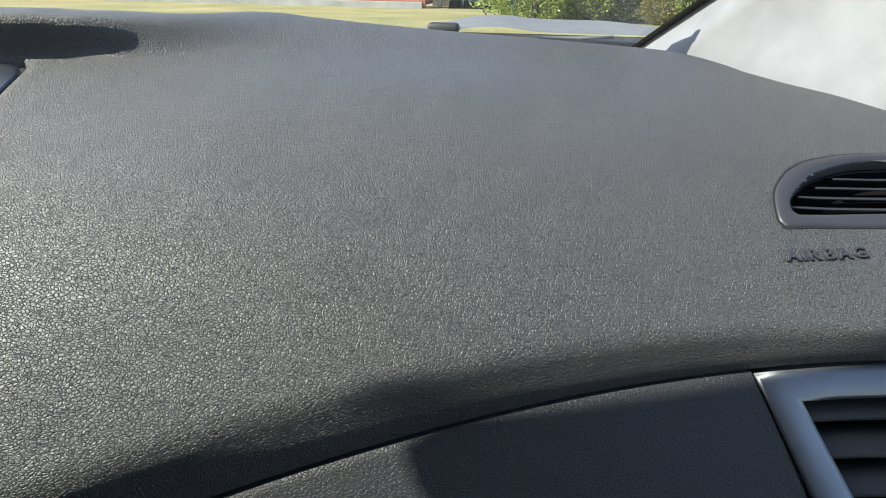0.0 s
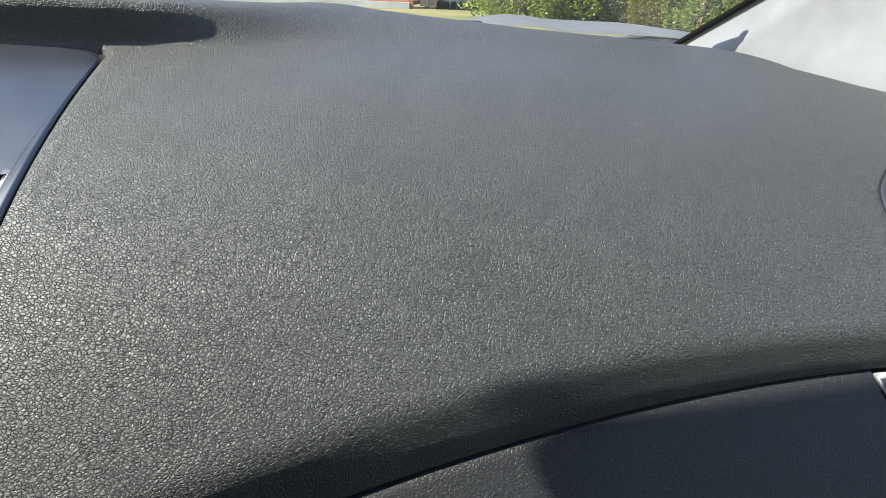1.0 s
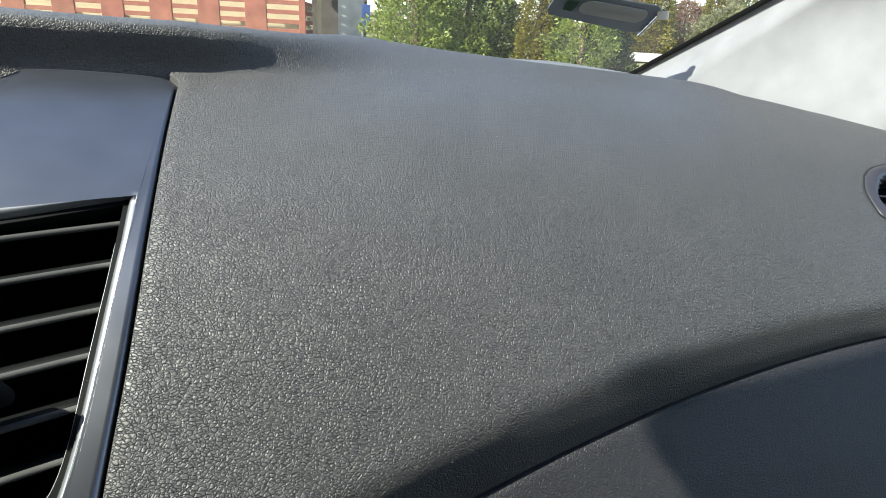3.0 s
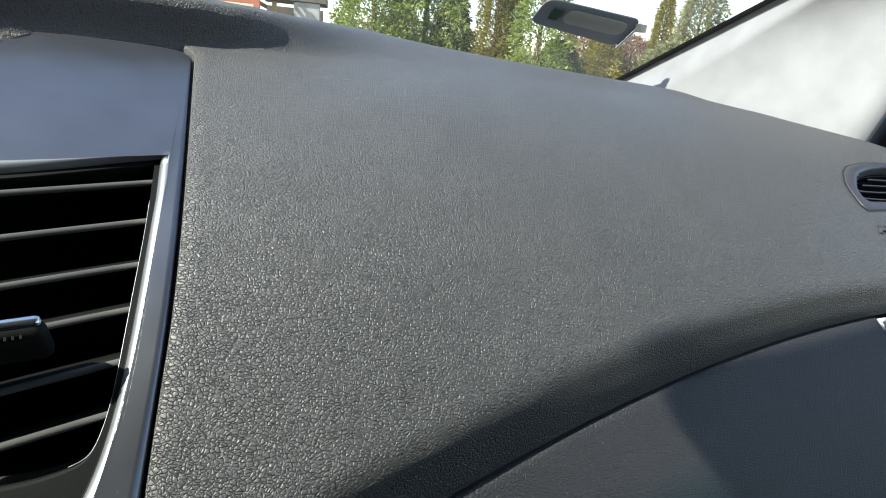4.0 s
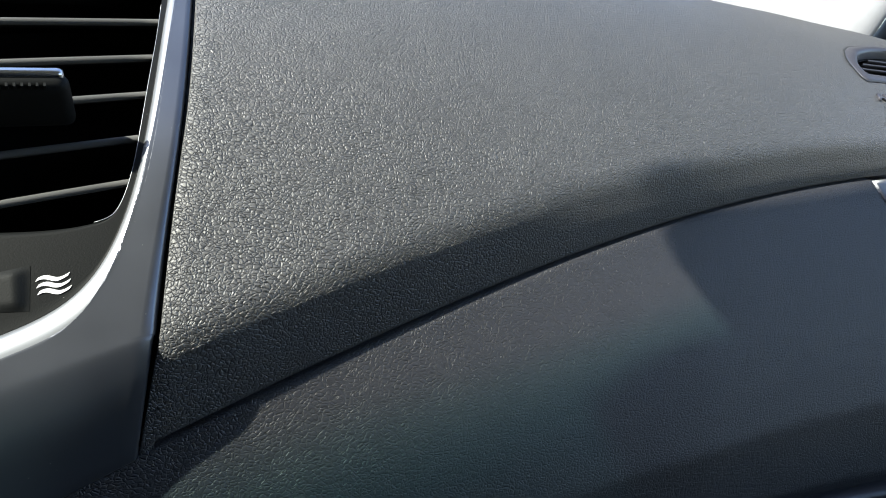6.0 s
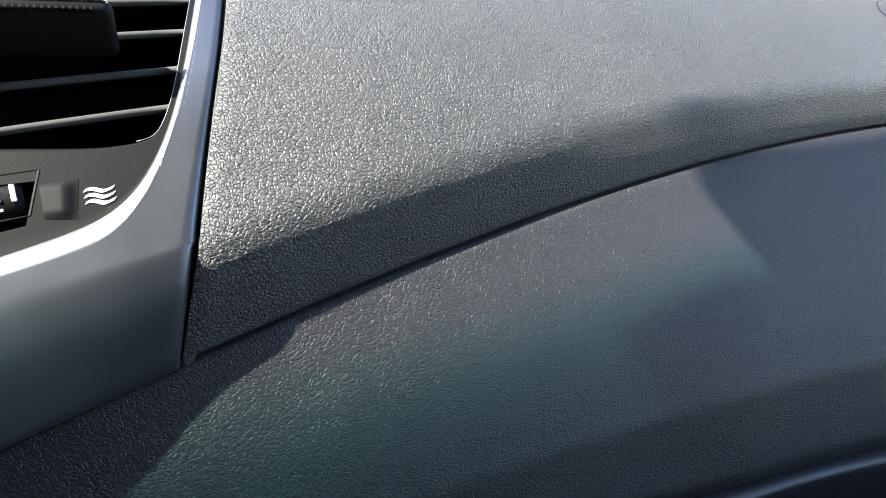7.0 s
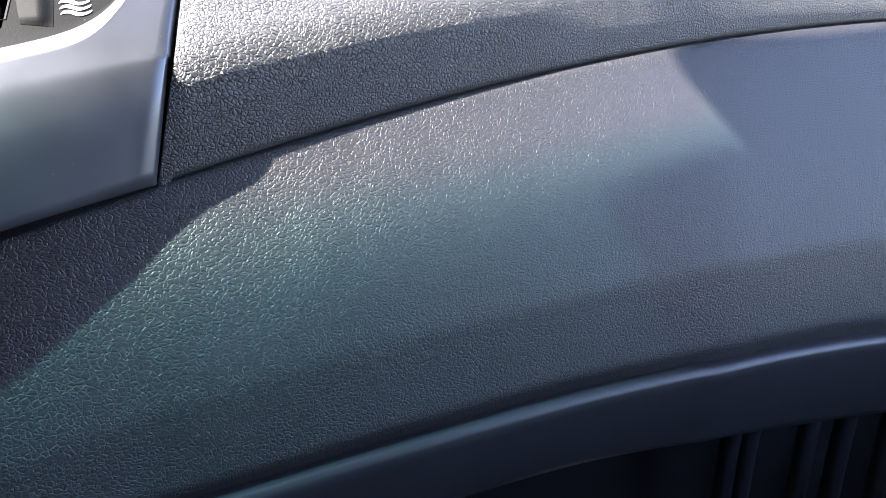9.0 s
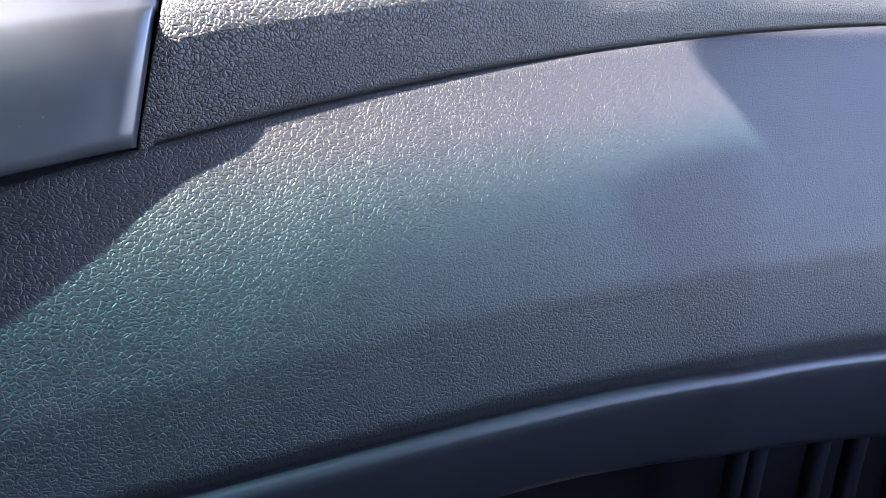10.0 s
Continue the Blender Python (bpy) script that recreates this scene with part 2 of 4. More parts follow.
def tube(points, radius, sides=8):
    """A round bar along points; radius a number or one each."""
    pts = [Vector(p) for p in points]
    loops = []
    for i, p in enumerate(pts):
        ahead = (pts[min(i + 1, len(pts) - 1)] - pts[max(i - 1, 0)]).normalized()
        side = ahead.cross(Vector((0, 0, 1)))
        side = (side if side.length > 0.01 else Vector((1, 0, 0))).normalized()
        up = side.cross(ahead)
        r = radius[i] if isinstance(radius, (list, tuple)) else radius
        loops.append([p + (side * math.cos(a) + up * math.sin(a)) * r for a in (2 * math.pi * k / sides for k in range(sides))])
    bm = rings(loops)
    for end in (0, -1):
        bm.verts.ensure_lookup_table()
        vs = bm.verts[:sides] if end == 0 else bm.verts[-sides:]
        bm.faces.new(vs)
    return bm


def curve_through(points, n):
    """n points on a Catmull-Rom curve through the given ones."""
    p = [Vector(q) for q in points]
    p = [p[0] * 2 - p[1], *p, p[-1] * 2 - p[-2]]
    out = []
    for k in range(n):
        f = k / (n - 1) * (len(p) - 3)
        i = min(int(f), len(p) - 4)
        t = f - i
        a, b, c, d = p[i : i + 4]
        out.append(tuple(0.5 * (2 * b + (c - a) * t + (2 * a - 5 * b + 4 * c - d) * t * t + (3 * b - a - 3 * c + d) * t**3)))
    return out


def smooth_step(a, b, x):
    k = min(1, max(0, (x - a) / (b - a)))
    return k * k * (3 - 2 * k)


# ---- the dashboard's form ----
def seam_y(x):
    return 0.2536 + 0.4232 * x - 0.2598 * x * x - 0.669 * x**3


def seam_z(x):
    return 1.0727 + 0.2303 * x - 0.2954 * x * x + 0.127 * x**3


def ridge(x):
    c = min(0.34, max(-0.20, x))
    return 0.571 + 0.307 * c - 0.472 * c * c, 1.2426 - 0.0588 * c - 0.0163 * c * c


def crease_z(x):
    return seam_z(x) + max(0.012, 0.0362 - 0.0248 * x - 0.12 * x * x)


def dash(x, y):
    """Height of the dashboard's upper skin over the plan."""
    yr, zr = ridge(x)
    yc, zc = seam_y(x) + 0.001, crease_z(x)
    c = min(0.30, max(-0.12, x))
    a = 0.3285 - 0.5446 * c + 3.126 * c * c
    w = (y - yc) / (yr - yc)
    if w > 1:
        return zr - 0.9 * (y - yr) ** 2 / 0.1 * 1.2
    return zr - (zr - zc) * (a * (1 - w) + (1 - a) * (1 - w) ** 4)


def dash_normal(x, y):
    e = 0.002
    return Vector(((dash(x - e, y) - dash(x + e, y)) / (2 * e), (dash(x, y - e) - dash(x, y + e)) / (2 * e), 1)).normalized()


def on_dash(x, y, off=0.0):
    return Vector((x, y, dash(x, y))) + dash_normal(x, y) * off


def left_edge(y):
    """Where the skin ends beside the centre panel."""
    d = max(0.0, y - 0.25)
    return -0.1080 - 0.204 * d * d / (d + 0.06) - 60 * max(0.0, y - 0.414) ** 2


def valley_y(x):
    """The hollow line before the raised rear lip."""
    return float(np.interp(x, (-0.30, -0.1358, -0.10, -0.07, -0.04, 0.0, 0.08, 0.2, 0.3, 0.45), (0.3617, 0.4268, 0.4404, 0.4545, 0.474, 0.500, 0.533, 0.560, 0.582, 0.610)))


def hood_rise(x, y):
    """The rear lip: how far it rises over the pad, and how far it leans back over."""
    foot = valley_y(x)
    width = float(np.interp(x, (-0.137, -0.115, -0.10, -0.08, -0.06, -0.03, 0.0, 0.1), (0.019, 0.0205, 0.0235, 0.034, 0.050, 0.070, 0.068, 0.055)))
    crest = float(np.interp(x, (-0.137, -0.11, -0.075, -0.05, -0.02, 0.02, 0.1), (0.0195, 0.0180, 0.0115, 0.0070, 0.0036, 0.0018, 0.0)))
    hollow = float(np.interp(x, (-0.11, -0.05, 0.0, 0.12, 0.22, 0.32), (0.0, 0.0030, 0.0046, 0.0046, 0.0036, 0.0)))
    rise = smooth_step(0, 1, (y - foot) / width)
    up = crest * rise * (1 - smooth_step(foot + width + 0.004, foot + width + 0.075, y))
    up -= hollow * smooth_step(foot - 0.10, foot, y) * (1 - rise)
    over = float(np.interp(x, (-0.137, -0.115, -0.10, -0.08, -0.06, -0.03, 0.0), (0.0160, 0.0145, 0.0125, 0.0120, 0.0120, 0.012, 0.0)))
    lean = over * rise * (1 - smooth_step(0.46, 0.58, y))
    return up, lean


def pad_turn(y):
    """Where the pad starts to fall away towards the door."""
    return float(np.interp(y, (0.30, 0.42, 0.478, 0.516, 0.556, 0.603, 0.72), (0.44, 0.398, 0.362, 0.336, 0.312, 0.265, 0.21))) - 0.006


def in_vent(p):
    """Whether a point of the pad lies over the demister vent's opening."""
    top = 0.4385 - 0.85 * max(0.0, 0.322 - p.x) ** 1.35 * 3.2
    return 0.2795 < p.x < 0.418 and 0.3890 + 0.10 * (p.x - 0.29) < p.y < top


def build_pad():
    tip, n_in, n_left = 0.424, 96, 40
    right = 0.47
    fr = [i / 190 for i in range(191)]
    xs_of = lambda y: [left_edge(min(y, tip)) + (right - left_edge(min(y, tip))) * i / n_in for i in range(n_in + 1)]
    bm = bmesh.new()
    main = []

    def row(points):
        main.append([bm.verts.new(p) for p in points])

    base_y = [0.0] * 7

    base = xs_of(0.21)
    # the tucked underside, the upright nose and its rounded edge
    for inset, k in ((0.012, -0.05), (0.0035, -0.02), (0.0005, 0.02), (0.0, 0.10), (0.0, 0.45), (0.0, 0.75), (0.0003, 0.92)):
        slant = [x - 0.0078 * (1 - k) * math.exp(-(x - base[0]) / 0.03) for x in base]
        row([(x, seam_y(x) + inset, seam_z(x) + k * (crease_z(x) - seam_z(x)) + (0.0012 if k < 0.05 else 0)) for x in slant])
    # the upper skin back to the ridge and down to the glass
    for f in fr[1:]:
        pts = []
        for x0 in base:
            yr = ridge(x0)[0]
            f2 = f * 1.25
            y = seam_y(x0) + 0.001 + (yr - seam_y(x0)) * f2 ** 1.05
            pts.append((x0, y))
        shifted = []
        base_y.append(pts[0][1])
        for (x0, y) in pts:
            u = (x0 - base[0]) / (right - base[0])
            l = left_edge(min(y, tip))
            x = l + (right - l) * u
            up, lean = hood_rise(x, y)
            z = dash(x, y) + up
            side = max(0.0, x - pad_turn(y))
            shifted.append((x, y - lean, z - min(0.06, (5.0 - 3.2 * smooth_step(0.45, 0.51, y)) * side * side)))
        row(shifted)
    for a, b in zip(main, main[1:]):
        for i in range(n_in):
            bm.faces.new((a[i], a[i + 1], b[i + 1], b[i]))
    # the opening for the demister vent
    hole = [f for f in bm.faces if in_vent(f.calc_center_median())]
    bmesh.ops.delete(bm, geom=hole, context="FACES_ONLY")
    # rounded flank beside the centre panel
    front = [r for r, y in zip(main, base_y) if y < tip]
    k0 = len(front)
    flank = [r[0] for r in front]
    for dx, dz in ((-0.0003, -0.0002), (-0.0006, -0.0008), (-0.0007, -0.0018), (-0.0007, -0.020)):
        line = [bm.verts.new(r[0].co + Vector((dx, 0, dz))) for r in front]
        for i in range(len(line) - 1):
            bm.faces.new((flank[i], flank[i + 1], line[i + 1], line[i]))
        flank = line
    # the cowl that runs on behind the centre panel
    back = main[k0:]
    x0 = left_edge(tip)
    left = []
    for r in back:
        y, line = r[0].co.y, [r[0]]
        for j in range(1, n_left + 1):
            x = x0 - 0.55 * (j / n_left) ** 1.3
            yy = y - 0.40 * (x0 - x) - 0.001 * smooth_step(0.0, 0.035, x0 - x) * (1 - smooth_step(0.46, 0.58, y))
            line.append(bm.verts.new((x, yy, r[0].co.z + 0.012 * smooth_step(0, 0.3, x0 - x))))
        left.append(line)
    for a, b in zip(left, left[1:]):
        for i in range(n_left):
            bm.faces.new((a[i + 1], a[i], b[i], b[i + 1]))
    skirt = left[0]
    line = [bm.verts.new(v.co + Vector((0, -0.001, -0.03))) for v in skirt]
    for i in range(n_left):
        bm.faces.new((skirt[i], skirt[i + 1], line[i + 1], line[i]))
    return bm


dashboard = thing("dashboard", "dark grey dashboard with embossed leather-look skin under the windscreen", "dashboard")
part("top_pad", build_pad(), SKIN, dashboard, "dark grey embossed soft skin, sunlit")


def profile_lid(x, z, tuck=True):
    """Plan offset of the glovebox front from the seam, by height: a slope, a soft crease, a steep foot that tucks in behind the rail."""
    zs, zc, ze = seam_z(x), 0.9875 + 0.117 * x - 0.15 * x * x, edge_z(x)
    f = (zs - z) / (zs - zc)
    bow = float(np.interp(x, (-0.085, -0.05), (0.1, 0.3)))
    reach = 0.041 * max(0.53, 1 + 3.9 * x - 2.5 * max(0.0, x - 0.12))
    upper = reach * (f + bow * f * (1 - f))
    lower = reach + 0.15 * (zc - z)
    k = smooth_step(0.93, 1.07, f)
    d = upper * (1 - k) + lower * k
    if tuck:
        d -= 0.006 * smooth_step(0.70, 1.0, (zc - z) / (zc - ze)) ** 2
    return -d


def lid_point(x, z, off=0.0):
    return Vector((x, seam_y(x) + profile_lid(x, z) - off, z))


def edge_z(x):
    return float(np.interp(x, (-0.34, -0.1, -0.05, 0.0, 0.05, 0.1, 0.15, 0.3), (0.928, 0.9345, 0.9386, 0.9425, 0.9461, 0.9485, 0.9495, 0.951)))


def build_lid():
    rows = []
    n = 90
    for k in range(46):
        f = k / 45
        end = 0.27
        for _ in range(6):
            end = 0.2535 + 0.52 * (1.1135 - (seam_z(end) + (edge_z(end) - seam_z(end)) * f))
        line = []
        for i in range(n + 1):
            x = -0.34 + (end + 0.34) * i / n
            zt = seam_z(x) - 0.0004
            line.append(lid_point(x, zt + (edge_z(x) - zt) * f))
        if k == 0:
            rows.append([p + Vector((0, 0.012, 0.008)) for p in line])
            rows.append([p + Vector((0, 0.006, 0.002)) for p in line])
            rows.append([p + Vector((0, 0.0022, 0.0004)) for p in line])
        rows.append(line)
    return grid([list(reversed(r)) for r in rows])


def build_lip():
    """The slim lower rail of the glovebox, rounded on top."""
    rows = []
    for dy, dz in ((0.006, 0.0012), (0.0, 0.0016), (-0.0018, 0.0006), (-0.0026, -0.0016), (-0.0022, -0.006), (0.001, -0.020), (0.004, -0.036), (0.006, -0.040), (0.016, -0.043), (0.06, -0.040)):
        line = []
        for i in range(81):
            x = -0.34 + 0.74 * i / 80
            p = Vector((x, seam_y(x) + profile_lid(x, edge_z(x), False), edge_z(x)))
            deeper = 1 + 0.35 * smooth_step(0.0, 0.25, x)
            line.append((x, p.y + dy, p.z + dz * (deeper if dz < -0.01 else 1)))
        rows.append(line)
    return grid(rows)


glovebox = thing("glovebox", "dark grey glovebox lid with embossed skin below the dashboard pad", "glovebox")
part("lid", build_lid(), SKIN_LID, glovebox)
part("lower_rail", build_lip(), plastic("fine_grained_dark_rail", (0.024, 0.024, 0.031), 0.42, 0.0011, 0.00005), glovebox, "dark fine-grained plastic lower rail")
joint = Vector((-0.0945, seam_y(-0.0945) + profile_lid(-0.0945, edge_z(-0.0945), False), edge_z(-0.0945)))
part("joint", box((0.0011, 0.006, 0.034), Matrix.Translation((-0.0955, joint.y + 0.0002, joint.z - 0.0185)) @ Matrix.Rotation(0.08, 4, "Y")), plastic("joint_black", (0.006, 0.006, 0.006), 0.8), glovebox, "narrow black joint in the rail", False)


# ---- centre panel with its tall air vent ----
def four_sides(right, bottom, left, top, n):
    """A closed loop from its sides, each of n steps."""
    loop = []
    for side in (right, bottom, left, top):
        loop += [Vector(p) for p in curve_through(side, n + 1)[:-1]]
    return loop


def mirrored(side, c=-0.205):
    """The other flank of a shape that is even about the line x = c; the panel's plan lies askew."""
    return [(2 * c - x, y - 0.37 * (2 * x - 2 * c) * 0.9) for x, y in reversed(side)]


def panel_loop(right, bottom_mid, top_mid, n=44):
    left = mirrored(right)
    return four_sides(right, [right[-1], bottom_mid, left[0]], left, [left[-1], top_mid, right[0]], n)


def edge_right(y):
    return (left_edge(y) - 0.0018, y)


SIDE = 44
OUTER = four_sides(
    [edge_right(y) for y in (0.4100, 0.3750, 0.3150, 0.2600, 0.2065)],
    [edge_right(0.2065), (-0.1600, seam_y(-0.16) + 0.004), (-0.2200, seam_y(-0.22) + 0.004), (-0.3000, seam_y(-0.30) + 0.004)],
    [(-0.3000, seam_y(-0.30) + 0.004), (-0.3000, 0.1800), (-0.2850, 0.2400), (-0.2280, 0.3000), (-0.2010, 0.3480), (-0.1972, 0.4030)],
    [(-0.1972, 0.4030), (-0.1860, 0.4085), (-0.1700, 0.4132), (-0.1500, 0.4175), (-0.1395, 0.4165), edge_right(0.4100)],
    SIDE,
)
BEVEL_R = [(-0.1228, 0.3195), (-0.1185, 0.2884), (-0.1160, 0.2520), (-0.1170, 0.2350), (-0.1190, 0.2255), (-0.1222, 0.2136), (-0.1280, 0.2061), (-0.1362, 0.2006)]
BEVEL = panel_loop(BEVEL_R, (-0.190, 0.1793), (-0.190, 0.2950))
INNER = panel_loop([(x - 0.0034, y + (0.0 if y > 0.218 else 0.0032)) for x, y in BEVEL_R], (-0.190, 0.1827), (-0.190, 0.2915))
OPEN_R = [(-0.1278, 0.3165), (-0.1240, 0.2900), (-0.1227, 0.2709), (-0.1217, 0.2450), (-0.1225, 0.2350), (-0.1242, 0.2290), (-0.1275, 0.2258), (-0.1384, 0.2215)]
OPEN = panel_loop(OPEN_R, (-0.190, 0.2080), (-0.190, 0.2895))


def eased(loop, rounds=40):
    """The loop with its bends evened out, but for its upper corners."""
    for _ in range(rounds):
        loop = [p if i < 5 or i > 3 * SIDE else (loop[i - 1] + p * 2 + loop[i + 1]) / 4 for i, p in enumerate(loop)]
    return loop


BEVEL, INNER, OPEN = eased(BEVEL), eased(INNER), eased(OPEN, 12)


def between(a, b, f):
    return [p.lerp(q, f) for p, q in zip(a, b)]


def laid(loop, off):
    return [on_dash(p.x, p.y, off) for p in loop]


def front_lean(x, k):
    """How far the panel's front stands out over the glovebox, most at its foot."""
    return (0.0035 + 0.14 * max(0.0, -0.117 - x)) * (1 - k) ** 0.8


def build_panel():
    loops = [laid(OUTER, -0.0050), laid(OUTER, -0.0010), laid(between(OUTER, BEVEL, 0.05), 0.0006)]
    loops += [laid(between(OUTER, BEVEL, f), 0.0006) for f in (0.15, 0.25, 0.35, 0.45, 0.55, 0.65, 0.75, 0.85, 0.93)]
    loops += [laid(between(OUTER, BEVEL, 0.97), 0.0006), laid(BEVEL, 0.00055)]
    bm = rings(loops)
    bm.faces.ensure_lookup_table()
    bmesh.ops.delete(bm, geom=[bm.faces[band * 4 * SIDE + i] for band in (0, 1) for i in range(SIDE, 2 * SIDE)], context="FACES_ONLY")
    # rounded bend and upright front, carried on from the panel's lower edge, with the return at its end
    edge = loops[2][SIDE : 2 * SIDE + 1]
    rows = [edge]

    def front_point(p, k, inset=0.0):
        x = p.x - 0.0062 * (1 - k)
        return Vector((x, seam_y(x) - 0.0006 + inset - front_lean(x, k), seam_z(x) + k * (crease_z(x) - seam_z(x))))

    for f in (0.12, 0.25, 0.38, 0.5, 0.62, 0.75, 0.88):
        line = []
        for p in edge:
            low = front_point(p, 0.72)
            bend = Vector((p.x - 0.0003, seam_y(p.x) + 0.0002, crease_z(p.x) + 0.0002))
            line.append((1 - f) ** 2 * p + 2 * f * (1 - f) * bend + f * f * low)
        rows.append(line)
    foot = [min(0.11, max(0.05, 0.05 + 1.6 * (-0.112 - p.x))) for p in edge]
    for inset, k, drop in ((0.0, 0.72, 0), (0.0, 0.55, 0), (0.0, 0.4, 0), (0.0, 0.25, 0), (0.0, 0.16, 0), (0.0, 0.0, 0.0), (0.0006, 0.0, -0.02), (0.016, 0.0, -0.035)):
        rows.append([front_point(p, k or f + drop, inset) for p, f in zip(edge, foot)])
    for line in rows[1:]:
        first = line[0].copy()
        line[0] = first + Vector((0.0004, 0, 0))
    front = grid([[r[0] + Vector(d) for d in ((0.0003, 0.004, 0), (0.0005, 0.0012, 0), (0.0003, 0.0004, 0))] + list(r) for r in rows])
    me = bpy.data.meshes.new("tmp")
    front.to_mesh(me)
    front.free()
    bm.from_mesh(me)
    bpy.data.meshes.remove(me)
    bmesh.ops.remove_doubles(bm, verts=bm.verts, dist=0.00002)
    bmesh.ops.recalc_face_normals(bm, faces=bm.faces[:])
    return bm


panel = thing("centre_console", "satin blue-grey centre console round a tall black air vent", "centre console")
part("surround", build_panel(), SATIN, panel)
part(
    "bevel",
    rings([laid(between(BEVEL, INNER, f), 0.00058 - 0.0042 * (1 - math.sqrt(1 - f * f))) for f in (0.0, 0.1, 0.2, 0.3, 0.4, 0.5, 0.6, 0.7, 0.78, 0.86, 0.92, 0.97, 1.0)]),
    ROLL,
    panel,
    "rolled satin edge round the vent",
)
# black strip added inside the gap to stand for the shade there
seal = [[on_dash(left_edge(y) + dx, y, -0.0045) for dx in (-0.0065, 0.0025)] for y in (0.43 - 0.0088 * i for i in range(26))]
seal += [[(-0.1086 + dx - 0.0078 * f, seam_y(-0.11) + 0.0085, crease_z(-0.11) - 0.002 - 0.036 * f) for dx in (-0.0085, 0.0002)] for f in (0.0, 0.25, 0.5, 0.75, 1.0)]
part("gap_liner", grid(seal), RUBBER, panel, "black strip laid in the gap beside the dashboard skin for its shade")
POCKET = [Vector(p) for p in ((-0.1546, 0.2125), (-0.1546, 0.2035), (-0.1930, 0.1900), (-0.1930, 0.1988))]


def in_pocket(p):
    """Whether a point of the vent's face lies over the thumb wheel's pocket."""
    return all((b - a).cross(Vector((p.x, p.y)) - a) < 0 for a, b in zip(POCKET, POCKET[1:] + POCKET[:1]))


def build_face():
    steps = [laid(between(INNER, OPEN, f), -0.0030) for f in (k / 14 for k in range(1, 14))]
    bm = rings([laid(INNER, -0.0028)] + steps + [laid(between(INNER, OPEN, 0.96), -0.0030), laid(OPEN, -0.0040), [v + Vector((0, 0.012, -0.010)) for v in laid(OPEN, -0.004)]])
    bmesh.ops.delete(bm, geom=[f for f in bm.faces if in_pocket(f.calc_center_median())], context="FACES_ONLY")
    return bm


part("vent_face", build_face(), FACE, panel, "black plastic face of the vent")


def pocket_loop(grow, off):
    mid = sum(POCKET, Vector((0, 0))) / 4
    out = []
    for a, b in zip(POCKET, POCKET[1:] + POCKET[:1]):
        for i in range(6):
            p = a.lerp(b, i / 6)
            q = p + (p - mid).normalized() * grow
            out.append(on_dash(q.x, q.y, off))
    return out


part("wheel_pocket", rings([pocket_loop(0.0010, -0.0032), pocket_loop(0.0007, -0.0028), pocket_loop(0.0002, -0.0029), pocket_loop(-0.0001, -0.0036), pocket_loop(-0.0004, -0.0120)], cap=True), FACE, panel, "recess round the thumb wheel", False)


def duct_loop(depth):
    return [v + Vector((0, 0.9, -0.35)).normalized() * depth for v in laid(OPEN, -0.004)]


part("duct", rings([duct_loop(0.010), duct_loop(0.035), duct_loop(0.06)], cap=True), DUCT, panel, "dark duct behind the slats")


def slat_line(yr, yl, n=14):
    xr, xl = -0.1205, -0.262
    out = []
    for i in range(n + 1):
        f = i / n
        x = xr + (xl - xr) * f
        y = yr + (yl - yr) * f
        out.append((x, y))
    return out


def build_slat(yr, yl, edge=False):
    """A thin blade lying level in the opening, or the rounded bead along its front."""
    if edge:
        return tube([on_dash(x, y, -0.0047) for x, y in slat_line(yr, yl)], 0.00125, 8)
    loops = []
    for x, y in slat_line(yr, yl):
        p = on_dash(x, y, -0.0045)
        prof = [(0.0003, 0.0007), (0.018, 0.0007), (0.018, -0.0007), (0.0003, -0.0007)]
        loops.append([p + Vector((0, a * 0.94, b - a * 0.20)) for a, b in prof])
    return rings(loops)


# blades near black for the shade within, beads lightened for sun on their edges
for yr in (0.3110, 0.2930, 0.2766, 0.2626, 0.2488, 0.2370):
    slat = part("slat", build_slat(yr, yr - 0.055), FACE, panel)
    part("front_bead", build_slat(yr, yr - 0.055, True), SLAT, slat, "dusty grey front edge, lightened as if sunlit")
# metallic bead standing in for the sun glint along the opening's right edge
part("opening_glint", tube(laid(OPEN[4 : SIDE - 4], -0.0032), 0.00016, 6), ROLL, panel, "thin bright bead for the sun glint on the opening's edge")


def build_knob(kind):
    """The sliding tab on the middle blade: a wedge that juts out, with a strip along its brow."""
    a, b = Vector((-0.1372, 0.2392, 1.1525)), Vector((-0.1900, 0.2200, 1.1505))
    ax = (b - a).normalized()
    deep = Vector((-0.05, 0.72, -0.70)).normalized()
    up = deep.cross(ax).normalized()
    up = up if up.z > 0 else -up
    deep = ax.cross(up)
    deep = deep if deep.y > 0 else -deep
    m = Matrix((ax, deep, up)).transposed().to_4x4()
    if kind == "body":
        m.translation = (a + b) / 2 + deep * 0.0105 - up * 0.0030
        return box(((b - a).length, 0.021, 0.0066), m, 0.0031, 5)
    if kind == "strip":
        m.translation = (a + b) / 2 + deep * 0.0006 - up * 0.0012 + ax * 0.0004
        return box(((b - a).length - 0.0012, 0.0034, 0.0034), m, 0.0015, 4)
    bm = bmesh.new()
    for i in range(20):
        m.translation = a + ax * (0.006 + 0.0018 * i) + deep * 0.0004 - up * 0.0056
        box((0.0006, 0.0016, 0.0012), m, 0.0, bm=bm)
    return bm


knob = part("slider_tab", build_knob("body"), FACE, panel, "black slider tab on the middle slat")
part("tab_strip", build_knob("strip"), CHROME, knob, "bright metal strip on the tab")


part("tab_ribs", build_knob("ribs"), FACE, knob, "fine ribs under the brow", False)


